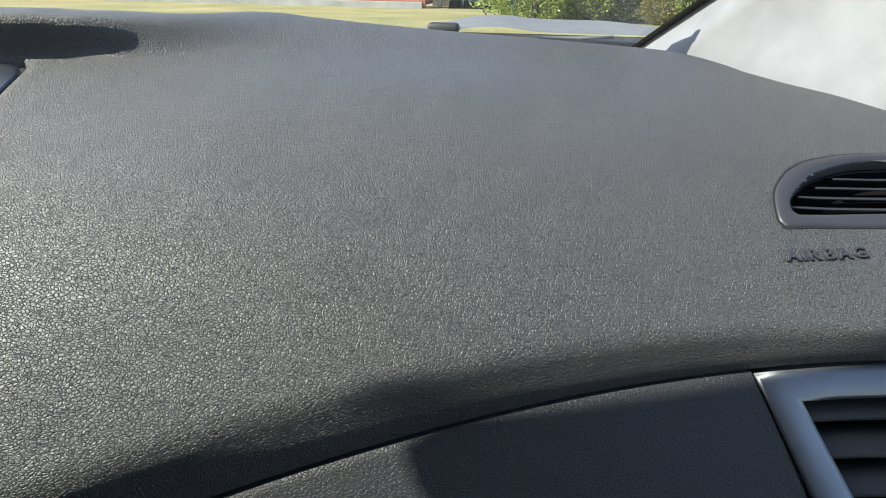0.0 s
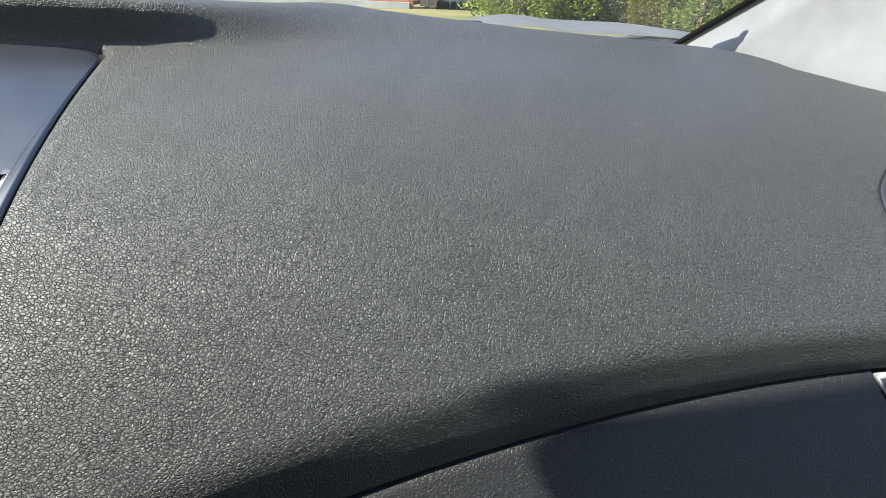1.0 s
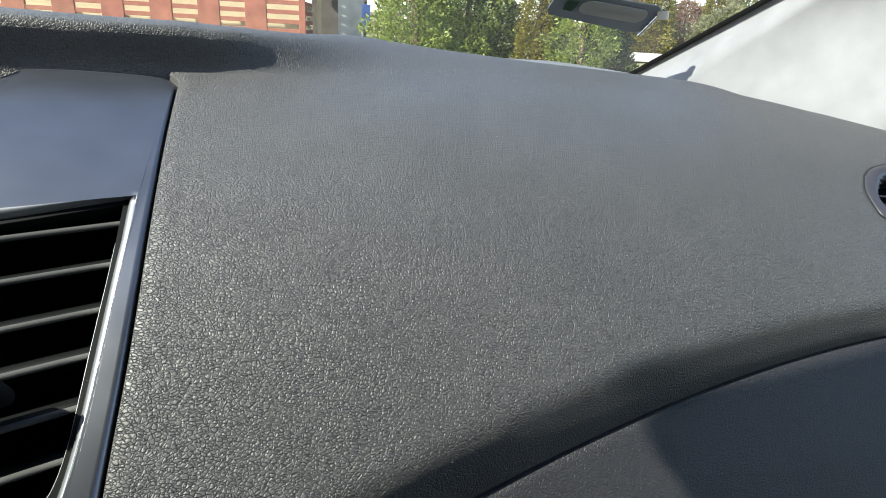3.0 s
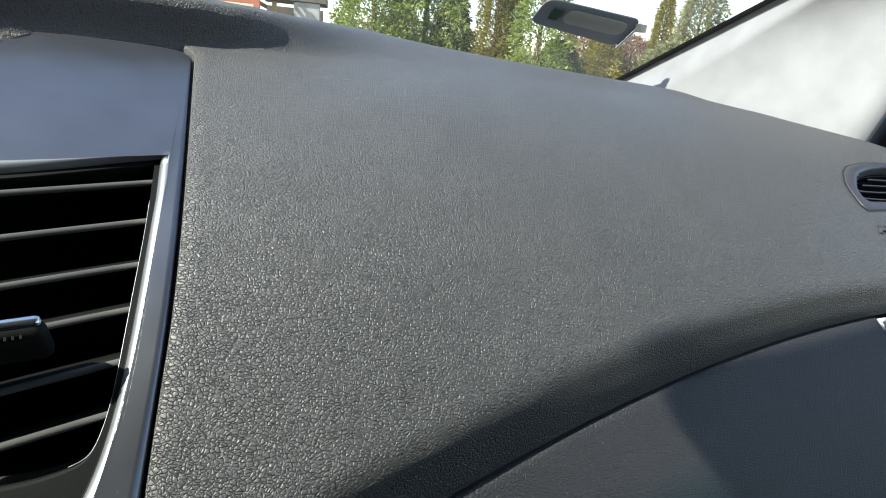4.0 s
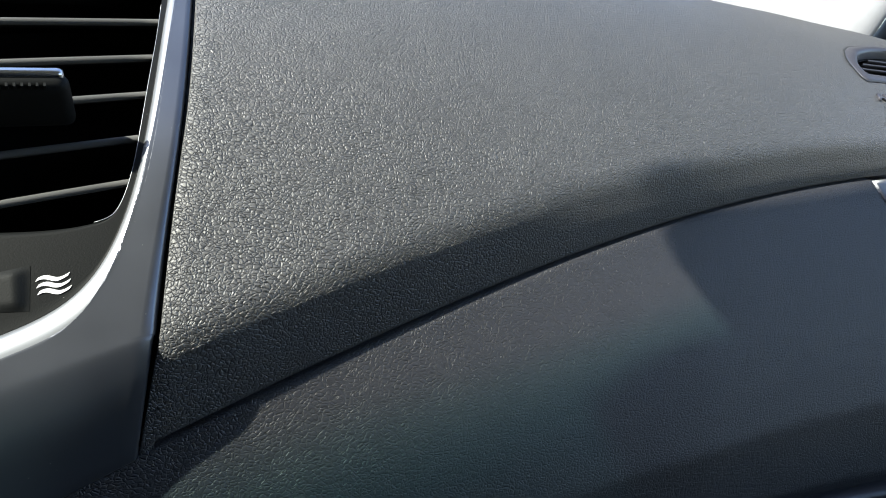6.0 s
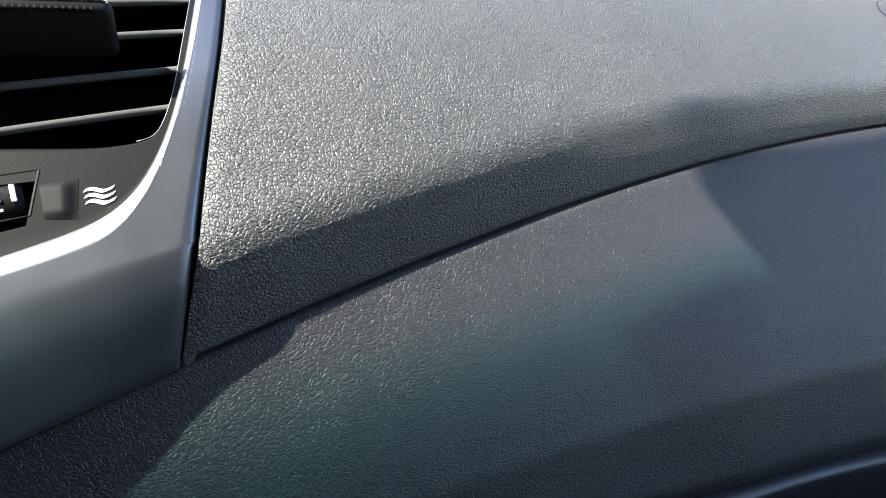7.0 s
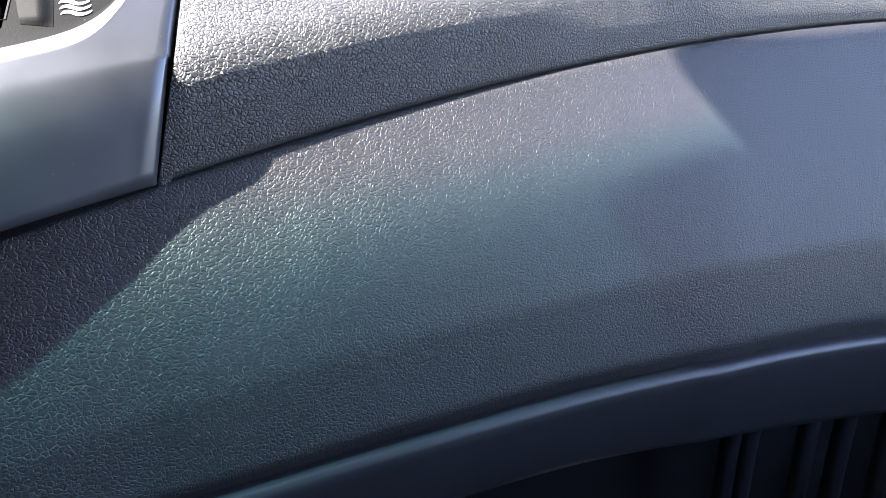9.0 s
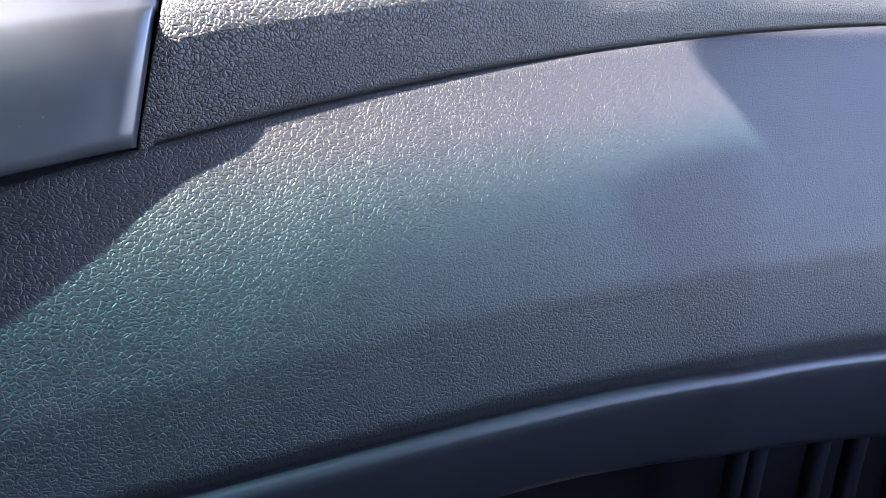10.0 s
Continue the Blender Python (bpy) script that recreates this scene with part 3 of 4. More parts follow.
def build_symbol():
    """Three wavy strokes printed side by side."""
    bm = bmesh.new()
    corner, along, down = Vector((-0.1416, 0.2108)), Vector((0.0076, 0.0026)), Vector((0.0005, -0.00112))
    for k in range(3):
        lines = []
        for i in range(17):
            f = i / 16
            wave = 0.00042 * math.sin(f * 2 * math.pi + 0.4)
            c = corner + along * f + down * k
            mid = Vector((c.x, c.y + wave))
            lines.append([bm.verts.new(on_dash(mid.x + s * 0.0002, mid.y + s * 0.00040, -0.00275)) for s in (-1, 1)])
        for a, b in zip(lines, lines[1:]):
            bm.faces.new((a[0], b[0], b[1], a[1]))
    return bm


part("wave_symbol", build_symbol(), PRINT, panel, "white printed wave symbol")


def build_wheel():
    p, q = on_dash(-0.1570, 0.2073, 0.0), on_dash(-0.1910, 0.1950, 0.0)
    ax = (q - p).normalized()
    n = dash_normal(-0.17, 0.194)
    mid = (p + q) / 2 - n * 0.0108
    loops = []
    for f in (0, 0.04, 0.08, 0.92, 0.96, 1):
        r = 0.0068 if f in (0, 1) else 0.0078 if f in (0.04, 0.96) else 0.008
        c = mid + ax * (f - 0.5) * (q - p).length
        side = ax.cross(n).normalized()
        loops.append([c + (side * math.cos(a) + n * math.sin(a)) * r for a in (2 * math.pi * k / 28 for k in range(28))])
    return rings(loops), p, q, ax, n, mid


wheel_bm, wp, wq, wax, wn, wmid = build_wheel()
wheel = part("thumb_wheel", wheel_bm, FACE, panel, "knurled black thumb wheel with light studs")
wside = wax.cross(wn).normalized()
stud = bmesh.new()
for i in range(9):
    for k in (-0.55, -0.2, 0.15, 0.5):
        a = math.pi / 2 + k
        n = wside * math.cos(a) + wn * math.sin(a)
        c = wmid + wax * ((i / 8 - 0.5) * 0.0215 - 0.0015) + n * 0.0081
        m = Matrix((wax, n.cross(wax), n)).transposed().to_4x4()
        m.translation = c
        box((0.0009, 0.0008, 0.0006), m, 0.0, bm=stud)
part("stud", stud, PRINT, wheel, "pale moulded studs", False)
bar_at = math.pi / 2 - 0.05
bar_n = wside * math.cos(bar_at) + wn * math.sin(bar_at)
bar_m = Matrix((wax, bar_n.cross(wax), bar_n)).transposed().to_4x4()
bar_m.translation = wp - wn * 0.0108 + wax * 0.0022 + bar_n * 0.0080
part("end_bar", box((0.0014, 0.0056, 0.0008), bar_m, 0.0003), PRINT, wheel, "white bar at the wheel's end", False)


def guard_point(u, v, up):
    """A point of the low ramp beside the wheel: u away from it, v down its side."""
    a, b = Vector((-0.1532, 0.2097)).lerp(Vector((-0.1502, 0.2036)), v), Vector((-0.1437, 0.2133)).lerp(Vector((-0.1420, 0.2053)), v)
    p = a.lerp(b, u)
    return on_dash(p.x, p.y, -0.0030 + up)


def guard_up(u, v):
    return (0.0006 + 0.0013 * u) * (1 - smooth_step(0.55, 1.0, u)) * min(1.0, 6 * v + 0.02, 6 * (1 - v) + 0.02) + 0.0001


steps = [k / 14 for k in range(15)]
# ramp coloured lighter than FACE because its top turns to the sun
part("wheel_guard", grid([[guard_point(u, v, guard_up(u, v)) for v in steps] for u in steps]), plastic("lightened_black_plastic", (0.0085, 0.0092, 0.0094), 0.6, 0.0005, 0.00005, 0.0, 0.12), panel, "low raised ramp beside the thumb wheel")
# edge coloured pale for the sun that strikes it
part("end_stop", grid([[guard_point(-0.002, v, guard_up(0, v) - d) for v in steps] for d in (0.0, 0.0012, 0.0045)]), plastic("sunlit_pale_edge", (0.10, 0.10, 0.10), 0.6), panel, "pale edge of the ramp, lightened where sun strikes it")

# display edge beside the panel
disp = bmesh.new()
q = [on_dash(-0.2010, 0.3960, -0.002), on_dash(-0.1985, 0.3560, -0.002), on_dash(-0.2360, 0.2960, -0.002), on_dash(-0.36, 0.27, -0.004), on_dash(-0.36, 0.36, -0.004)]
disp.faces.new([disp.verts.new(p) for p in q])
ret = bmesh.ops.extrude_face_region(disp, geom=disp.faces[:])
for v in ret["geom"]:
    if isinstance(v, bmesh.types.BMVert):
        v.co += Vector((0, 0.004, -0.012))
tagged(mesh_object("centre_display", disp, SCREEN, None, False), "dark glossy display recessed beside the satin panel", "display")


# ---- demister vent let into the pad, and the lettering ----
VENT_OUT = four_sides(
    [(0.4250, 0.4483), (0.4330, 0.4230), (0.4220, 0.3995)],
    [(0.4220, 0.3995), (0.3700, 0.3940), (0.3000, 0.3848), (0.2738, 0.3798)],
    [(0.2738, 0.3798), (0.2710, 0.3850), (0.2740, 0.4014), (0.2848, 0.4180)],
    [(0.2848, 0.4180), (0.3042, 0.4330), (0.3470, 0.4462), (0.4250, 0.4483)],
    16,
)
VENT_IN = four_sides(
    [(0.4150, 0.4425), (0.4200, 0.4240), (0.4130, 0.4070)],
    [(0.4130, 0.4070), (0.3700, 0.4035), (0.3200, 0.3965), (0.2835, 0.3900)],
    [(0.2835, 0.3900), (0.2812, 0.3925), (0.2826, 0.3988), (0.2886, 0.4072)],
    [(0.2886, 0.4072), (0.3056, 0.4240), (0.3427, 0.4392), (0.4150, 0.4425)],
    16,
)


def vent_loop(f, off):
    return laid(between(VENT_OUT, VENT_IN, f), off)


demister = thing("demister_vent", "dark grey side window vent let into the dashboard pad", "air vent")
part("bezel", rings([vent_loop(0.0, -0.006), vent_loop(0.0, -0.0006), vent_loop(0.05, 0.0006), vent_loop(0.14, 0.0011), vent_loop(0.62, 0.0011), vent_loop(0.84, 0.0005), vent_loop(0.95, -0.0012), vent_loop(1.0, -0.0080)]), VENTGREY, demister)
part("gap", rings([vent_loop(-0.09, 0.0004), vent_loop(0.03, 0.0004)]), RUBBER, demister, "dark gap round the bezel")
part("recess", rings([vent_loop(0.99, -0.0060), vent_loop(1.0, -0.020)], cap=True), DUCT, demister, "dark recess behind the blades")
for y0 in (0.3985, 0.4060, 0.4135, 0.4210):
    loops = []
    for i in range(13):
        f = i / 12
        x0 = 0.2825 + max(0, y0 - 0.402) * 1.6
        x = x0 + (0.416 - x0) * f
        p = on_dash(x, y0 - 0.002 + 0.13 * (x - 0.283), -0.0040)
        loops.append([p + Vector((0, a, b)) for a, b in ((0, 0.0006), (0.008, -0.0016), (0.008, -0.0028), (0, -0.0006))])
    part("blade", rings(loops), VENTGREY, demister)


def build_letter(text, m):
    cu = bpy.data.curves.new("letters", "FONT")
    cu.body, cu.size, cu.extrude, cu.bevel_depth, cu.bevel_resolution = text, 0.0085, 0.0009, 0.00018, 1
    cu.offset = 0.00005
    ob = bpy.data.objects.new("letters", cu)
    scene.collection.objects.link(ob)
    bpy.context.view_layer.update()
    me = bpy.data.meshes.new_from_object(ob.evaluated_get(bpy.context.evaluated_depsgraph_get()))
    bpy.data.objects.remove(ob)
    bm = bmesh.new()
    bm.from_mesh(me)
    bpy.data.meshes.remove(me)
    bmesh.ops.transform(bm, matrix=m, verts=bm.verts)
    return bm


for letter, f in zip("AIRBAG", (0.0, 0.185, 0.265, 0.455, 0.625, 0.815)):
    x, y = 0.2699 + 0.0403 * f, 0.3628 + 0.0080 * f
    n = dash_normal(x, y)
    ax = (on_dash(x + 0.01, y + 0.0019) - on_dash(x, y)).normalized()
    m = Matrix((ax, n.cross(ax), n)).transposed().to_4x4() @ Matrix.Diagonal((1.12, 0.95, 1, 1))
    m.translation = on_dash(x, y, 0.0002)
    part("letter", build_letter(letter, m), VENTGREY, dashboard, "raised moulded letter " + letter, False)


# ---- silver framed vent at the dashboard's end ----
def end_point(x, h, off=0.0):
    """A point of the end face: h below the pad's seam."""
    z = seam_z(x) + h
    return Vector((x, seam_y(x) - 0.60 * (-h) * (1 + 1.2 * x) * 0.95 - off, z))


def end_loop(inset, off):
    w, b = inset, 0.12
    pts = [(0.2545 + w * 1.45 + w * 0.50, -0.0012 - w), (0.2545 + w * 1.45 + 0.52 * b, -b + w), (0.44, -b + w), (0.44, -0.0012 - w)]
    loop = []
    n = 12
    for k in range(4):
        p, q = pts[k], pts[(k + 1) % 4]
        loop += [end_point(p[0] + (q[0] - p[0]) * i / n, p[1] + (q[1] - p[1]) * i / n, off) for i in range(n)]
    return loop


end_vent = thing("end_air_vent", "satin silver framed air vent with black slats at the dashboard's end", "air vent")
part("frame", rings([[v + Vector((0, 0.012, 0)) for v in end_loop(0, 0)], end_loop(0, 0.0004), end_loop(0.0012, 0.0016), end_loop(0.0085, 0.0016), end_loop(0.0105, 0.0002), end_loop(0.0112, -0.010)]), ROLL, end_vent)
part("duct", rings([end_loop(0.0112, -0.010), end_loop(0.0112, -0.05)], cap=True), DUCT, end_vent, "dark duct")
for k in range(7):
    h = -0.0215 - 0.0128 * k
    xl = 0.2545 + 0.0125 + 0.52 * (-h)
    loops = []
    for i in range(9):
        x = xl + (0.44 - xl) * i / 8
        p = end_point(x, h, -0.006)
        loops.append([p + Vector((0, a, b)) for a, b in ((0, 0.0012), (0.014, 0.0060), (0.014, 0.0046), (0, -0.0014), (-0.0008, 0))])
    part("slat", rings(loops), SLAT, end_vent)


# ---- windscreen, pillar, cowl ----
def glass_z(y):
    return 1.22 - 0.5 * (y - 0.855)


def pillar_x(y):
    """The glass's side edge."""
    return 0.300 - 0.336 * (y - 0.855)


ys = [0.93 - 1.10 * i / 22 for i in range(23)]
pane = grid([[(-1.0 + (pillar_x(y) + 1.0) * j / 16, y, glass_z(y)) for j in range(17)] for y in ys])
wind = tagged(mesh_object("window_1", pane, GLASS), "clear laminated windscreen with a black printed border", "windscreen", kind="structure")
frit = grid([[(pillar_x(y) - 0.010 + 0.012 * j, y, glass_z(y) - 0.004) for j in range(2)] for y in ys])
part("border", frit, RUBBER, wind, "black edge of the glass")
base_strip = grid([[(-1.0 + 1.31 * j / 16, 0.93 - k, glass_z(0.93 - k) - 0.004) for j in range(17)] for k in (0.0, 0.045)])
part("border", base_strip, RUBBER, wind, "black lower border of the glass")


def pillar_end(z):
    """The pillar's far edge, at the door's seal; the trim faces inward along (-1, -0.6, -0.53)."""
    return Vector((0.431 + 0.30 * (z - 1.225), 0.562 - 0.10 * (z - 1.225), z))


def build_pillar():
    """Broad trim from the glass edge to the door's seal, faintly bowed, rounded at its end."""
    rows = []
    for i in range(37):
        z = 1.02 + 0.60 * i / 36
        yg = 0.855 - 2 * (z - 1.22)
        a = Vector((pillar_x(yg) + 0.001, yg, glass_z(yg) - 0.004))
        b = pillar_end(z)
        inward = Vector((-1, -0.6, -0.53)).normalized()
        line = [a.lerp(b, g) + inward * 0.048 * smooth_step(0, 0.24, g) * min(1.0, (b - a).length / 0.30) for g in (k / 18 for k in range(19))]
        tip = line[-1]
        line += [tip + Vector((a, b, 0)) for a, b in ((0.008, -0.006), (0.016, -0.009), (0.023, -0.007), (0.028, 0.0), (0.030, 0.010), (0.030, 0.06))]
        rows.append(line)
    return grid(rows)


tagged(mesh_object("pillar_trim", build_pillar(), TRIM), "pale grey windscreen pillar trim, sunlit", "pillar trim", kind="structure")

# sticker pouch on the glass
pouch = thing("permit_pouch", "smoky plastic permit pouch stuck to the windscreen", "permit holder")


def glass_patch(corners, off, n=5, r=0.16):
    """A rounded patch on the glass from its four plan corners."""
    bm = bmesh.new()
    c = [Vector(p) for p in corners]
    loop = []
    for k in range(4):
        a, b, d = c[k - 1], c[k], c[(k + 1) % 4]
        p, q = b.lerp(a, r * 0.012 / (a - b).length / 0.16 * 1.0), b.lerp(d, r * 0.012 / (d - b).length / 0.16)
        for i in range(n + 1):
            t = i / n
            loop.append((1 - t) ** 2 * p + 2 * t * (1 - t) * b + t * t * q)
    for o in (off, off - 0.0012):
        bm.faces.new([bm.verts.new((p.x, p.y, glass_z(p.y) + o)) for p in loop])
    n2 = len(loop)
    bm.verts.ensure_lookup_table()
    for i in range(n2):
        j = (i + 1) % n2
        bm.faces.new((bm.verts[i], bm.verts[j], bm.verts[n2 + j], bm.verts[n2 + i]))
    return bm


SMOKE = foliage("smoky_pouch_plastic", (0.20, 0.22, 0.25), (0.21, 0.23, 0.26))
PAPER = foliage("grey_slip", (0.46, 0.49, 0.49), (0.50, 0.53, 0.53))
GREENSLIP = plastic("green_slip", (0.06, 0.14, 0.10), 0.7)
part("sleeve", glass_patch([(0.1415, 0.7255), (0.1460, 0.6840), (0.2600, 0.7020), (0.2590, 0.7540)], -0.003), SMOKE, pouch, smooth=False)
part("slip", glass_patch([(0.172, 0.716), (0.174, 0.694), (0.250, 0.707), (0.248, 0.730)], -0.0055), PAPER, pouch, "pale paper slip", False)
part("slip", glass_patch([(0.156, 0.712), (0.158, 0.694), (0.170, 0.696), (0.169, 0.715)], -0.0055), GREENSLIP, pouch, "green printed corner", False)
part("edge_rail", tube([(0.259, 0.752, glass_z(0.752) - 0.006), (0.2605, 0.706, glass_z(0.706) - 0.006)], 0.002, 8), CHROME, pouch, "shiny folded edge")
part("suction_cup", tube([(0.2635, 0.709, glass_z(0.709) - 0.004), (0.2635, 0.709, glass_z(0.709) - 0.012)], 0.006, 14), PRINT, pouch, "small white suction cup")


# ---- bonnet, wiper and cowl outside the glass ----
def build_bonnet():
    rows = []
    for i in range(31):
        y = 1.09 + 0.90 * i / 30
        line = []
        for j in range(41):
            x = -1.0 + 1.62 * j / 40
            z = 1.2045 + 0.006 * smooth_step(1.02, 1.3, y) - 0.10 * max(0.0, y - 1.3) ** 2 - 0.25 * max(0.0, 0.04 - x) - 0.10 * max(0.0, x - 0.35) + 0.0075 * math.exp(-(((x - 0.112) / 0.05) ** 2))
            line.append((x, y, z))
        rows.append(line)
    return grid(rows)


tagged(mesh_object("bonnet", build_bonnet(), HOODPAINT), "silver car bonnet seen beyond the windscreen", "bonnet")
cowl = grid([[(-1.0 + 1.4 * j / 20, y, z) for j in range(21)] for y, z in ((0.925, 1.188), (0.96, 1.197), (1.0, 1.2015), (1.10, 1.2025))])
tagged(mesh_object("scuttle_panel", cowl, RUBBER), "black plastic scuttle below the windscreen", "scuttle panel")
wiper = thing("wiper", "black windscreen wiper with a grey arm at rest", "wiper")
part("blade", tube([(0.06, 1.0, 1.203), (0.16, 0.99, 1.203), (0.36, 0.965, 1.198)], 0.005), RUBBER, wiper)
part("arm", tube([(0.175, 0.965, 1.2075), (0.23, 0.96, 1.2085), (0.275, 0.955, 1.2115)], 0.0022), HOODPAINT, wiper, "grey metal wiper arm")
tagged(mesh_object("washer_jet", box((0.05, 0.03, 0.016), Matrix.Translation((0.030, 1.10, 1.208)), 0.006, 3), RUBBER), "black washer jet on the bonnet", "washer jet")

# ---- the cabin's closure out of view: floor, roof, doors, back; it trims the light ----
cabin = painted("dark_cabin_trim", (0.016, 0.016, 0.0165), 0.85, 4.0)


def wall(name, verts, material, label, kind="structure", category="wall"):
    bm = bmesh.new()
    bm.faces.new([bm.verts.new(v) for v in verts])
    ret = bmesh.ops.extrude_face_region(bm, geom=bm.faces[:])
    n = (Vector(verts[1]) - Vector(verts[0])).cross(Vector(verts[2]) - Vector(verts[0])).normalized()
    for v in ret["geom"]:
        if isinstance(v, bmesh.types.BMVert):
            v.co += n * 0.03
    bmesh.ops.recalc_face_normals(bm, faces=bm.faces[:])
    return tagged(mesh_object(name, bm, material, None, False), label, category, kind=kind)


def roof_point(x, y, drop=0.0):
    return (x, y, min(glass_z(y), 1.70) - 0.008 - drop)


front = [-1.05 + 1.67 * i / 96 for i in range(97)]
lining = grid([[roof_point(x, header_y(x)) for x in front], [roof_point(x, -0.16) for x in front], [(x, -0.9, 1.70) for x in front], [(x, -2.0, 1.66) for x in front]])
ret = bmesh.ops.extrude_face_region(lining, geom=lining.faces[:])
for v in ret["geom"]:
    if isinstance(v, bmesh.types.BMVert):
        v.co.z += 0.03 if v.co.y < -0.2 else 0.004
tagged(mesh_object("ceiling", lining, LINING), "pale grey fabric headlining", "ceiling", kind="structure")
# unseen board in place of a sun visor, outlined to cast the glovebox shadow
shadow_board_rows = [(-0.320, 0.0), (-0.340, -0.005), (-0.354, -0.018), (-0.363, -0.036), (-0.376, -0.060), (-0.385, -0.096)]
visor = grid([[roof_point(x0 + (0.36 - x0) * i / 16, 0.1275 + 0.25 * (x0 + (0.36 - x0) * i / 16 + 0.326) * (1 + dy / 0.2) + dy - 0.25 * 0.0, 0.006) for i in range(17)] for x0, dy in shadow_board_rows])
ret = bmesh.ops.extrude_face_region(visor, geom=visor.faces[:])
for v in ret["geom"]:
    if isinstance(v, bmesh.types.BMVert):
        v.co.z -= 0.012
tagged(mesh_object("visor_shadow_board", visor, LINING), "unseen pale grey board under the roof lining, shaping the glovebox shadow", "sun visor", kind="structure")
wall("floor", [(-1.05, 1.0, 0.45), (0.62, 1.0, 0.45), (0.62, -2.0, 0.45), (-1.05, -2.0, 0.45)], cabin, "dark carpeted cabin floor", category="floor")
wall("wall_rear", [(-1.05, -1.6, 0.45), (0.62, -1.6, 0.45), (0.62, -1.6, 1.30), (-1.05, -1.6, 1.30)], cabin, "dark rear seat bulkhead")
wall("wall_door_near", [(0.62, 1.0, 0.45), (0.62, -2.0, 0.45), (0.62, -2.0, 1.0), (0.62, 1.0, 1.0)], cabin, "dark passenger door lining")
wall("wall_door_far", [(-1.05, 1.0, 0.45), (-1.05, 1.0, 1.14), (-1.05, -2.0, 1.14), (-1.05, -2.0, 0.45)], cabin, "dark driver door lining")
wall("wall_rear_near", [(0.62, -0.55, 0.45), (0.62, -1.6, 0.45), (0.62, -1.6, 1.62), (0.62, -0.55, 1.62)], cabin, "unseen dark panel shutting out light along the cabin side")
# added forward over the driver's window to cut light from the left
wall("wall_rear_far", [(-1.05, -0.08, 0.45), (-1.05, -0.08, 1.66), (-1.05, -1.6, 1.66), (-1.05, -1.6, 0.45)], cabin, "unseen dark panel shutting out light along the cabin side")
# unseen panel up to the roof, added to keep rear light off the dashboard
wall("wall_rear_light_block", [(-1.0, -0.75, 0.45), (0.6, -0.75, 0.45), (0.6, -0.85, 1.69), (-1.0, -0.85, 1.69)], cabin, "unseen dark panel closing the cabin behind the seats against light")
# two unseen panels added to stop sun leaking in behind the dashboard skin
wall("wall_sun_block_side", [(-0.37, 0.08, 0.45), (-0.37, 0.86, 0.45), (-0.37, 0.86, 1.19), (-0.37, 0.45, 1.19), (-0.37, 0.20, 1.08), (-0.37, 0.08, 0.98)], cabin, "unseen dark panel stopping sun from the left behind the dashboard")
wall("wall_sun_block_shelf", [(-0.37, 0.27, 1.0), (0.1, 0.32, 1.0), (0.5, 0.38, 1.0), (0.5, 0.86, 1.0), (-0.37, 0.86, 1.0)], cabin, "unseen dark panel stopping sun leaking down inside the dashboard")
wall("wall_bulkhead", [(-1.05, 0.86, 0.45), (0.62, 0.86, 0.45), (0.62, 0.86, 1.14), (-1.05, 0.86, 1.14)], cabin, "dark bulkhead behind the dashboard")

# footwell panel with upright ribs under the glovebox
foot = thing("footwell_panel", "black ribbed panel in the shaded footwell", "footwell panel")
part("backing", box((1.6, 0.01, 0.5), Matrix.Translation((-0.25, 0.50, 0.68))), CARPET, foot, smooth=False)
for x in (0.290, 0.308, 0.368, 0.405, 0.455):
    part("rib", tube([(x, 0.43, 0.92), (x - 0.004, 0.42, 0.75), (x - 0.008, 0.40, 0.55)], 0.009, 8), VENTGREY, foot)
# black door corner piece beside the pillar
corner = [pillar_end(z) + Vector((0.058, -0.012, 0)) for z in (1.05, 1.12, 1.18, 1.24, 1.30, 1.36)]
tagged(mesh_object("door_corner", tube(corner, [0.030, 0.034, 0.034, 0.032, 0.030, 0.026], 16), RUBBER), "black plastic door corner trim", "door trim")


# ---- outside ----
GROUND = 0.20


def build_ground():
    n = 60
    rows = []
    for i in range(n + 1):
        f = i / n
        y = -60 + 700 * f ** 2.2
        rows.append([(-300 + 600 * (0.5 + 0.5 * math.copysign(abs(2 * j / n - 1) ** 2, j / n - 0.5)), y, GROUND + 0.05 * noise.noise((j * 0.6, i * 0.6, 0)) * (1 if y > 6 else 0)) for j in range(n + 1)])
    return grid(rows)


tagged(mesh_object("ground", build_ground(), GRASS), "dry yellow-green spring lawn", "lawn", kind="structure")
drive = grid([[(x, y, GROUND + 0.09) for x in (0.36 * y, 0.5 * y, 1.1 * y)] for y in (34, 44, 56, 66)])
tagged(mesh_object("road", drive, ROADMAT), "pale gravel drive", "drive", kind="structure")

# red slatted pavilion
pav = thing("slatted_pavilion", "red stained slatted timber wall in the sun", "pavilion", at=(-4.15, 31.0, GROUND))
PX, PY, PW, PH = -4.15, 31.0, 24.0, 5.2


def board(size, at):
    return box(size, Matrix.Translation(at), 0.012, 1)


bays = 11
for k in range(bays + 1):
    x = PX - PW * k / bays
    part("post", board((1.0 if k else 0.3, 0.16, PH), (x, PY, GROUND + PH / 2)), REDWOOD, pav, smooth=False)
slat_me = None
for k in range(bays):
    xc = PX - PW * (k + 0.5) / bays
    for r in range(12):
        z = GROUND + 0.25 + 0.43 * r
        if slat_me is None:
            first = part("slat", board((PW / bays - 0.3, 0.06, 0.20), (0, 0, 0)), REDWOOD, pav, smooth=False)
            slat_me = first.data
            ob = first
        else:
            ob = new("slat", slat_me)
            ob.parent = pav
        ob.matrix_parent_inverse = Matrix()
        ob.location = (xc - PX, -0.03, z - GROUND)
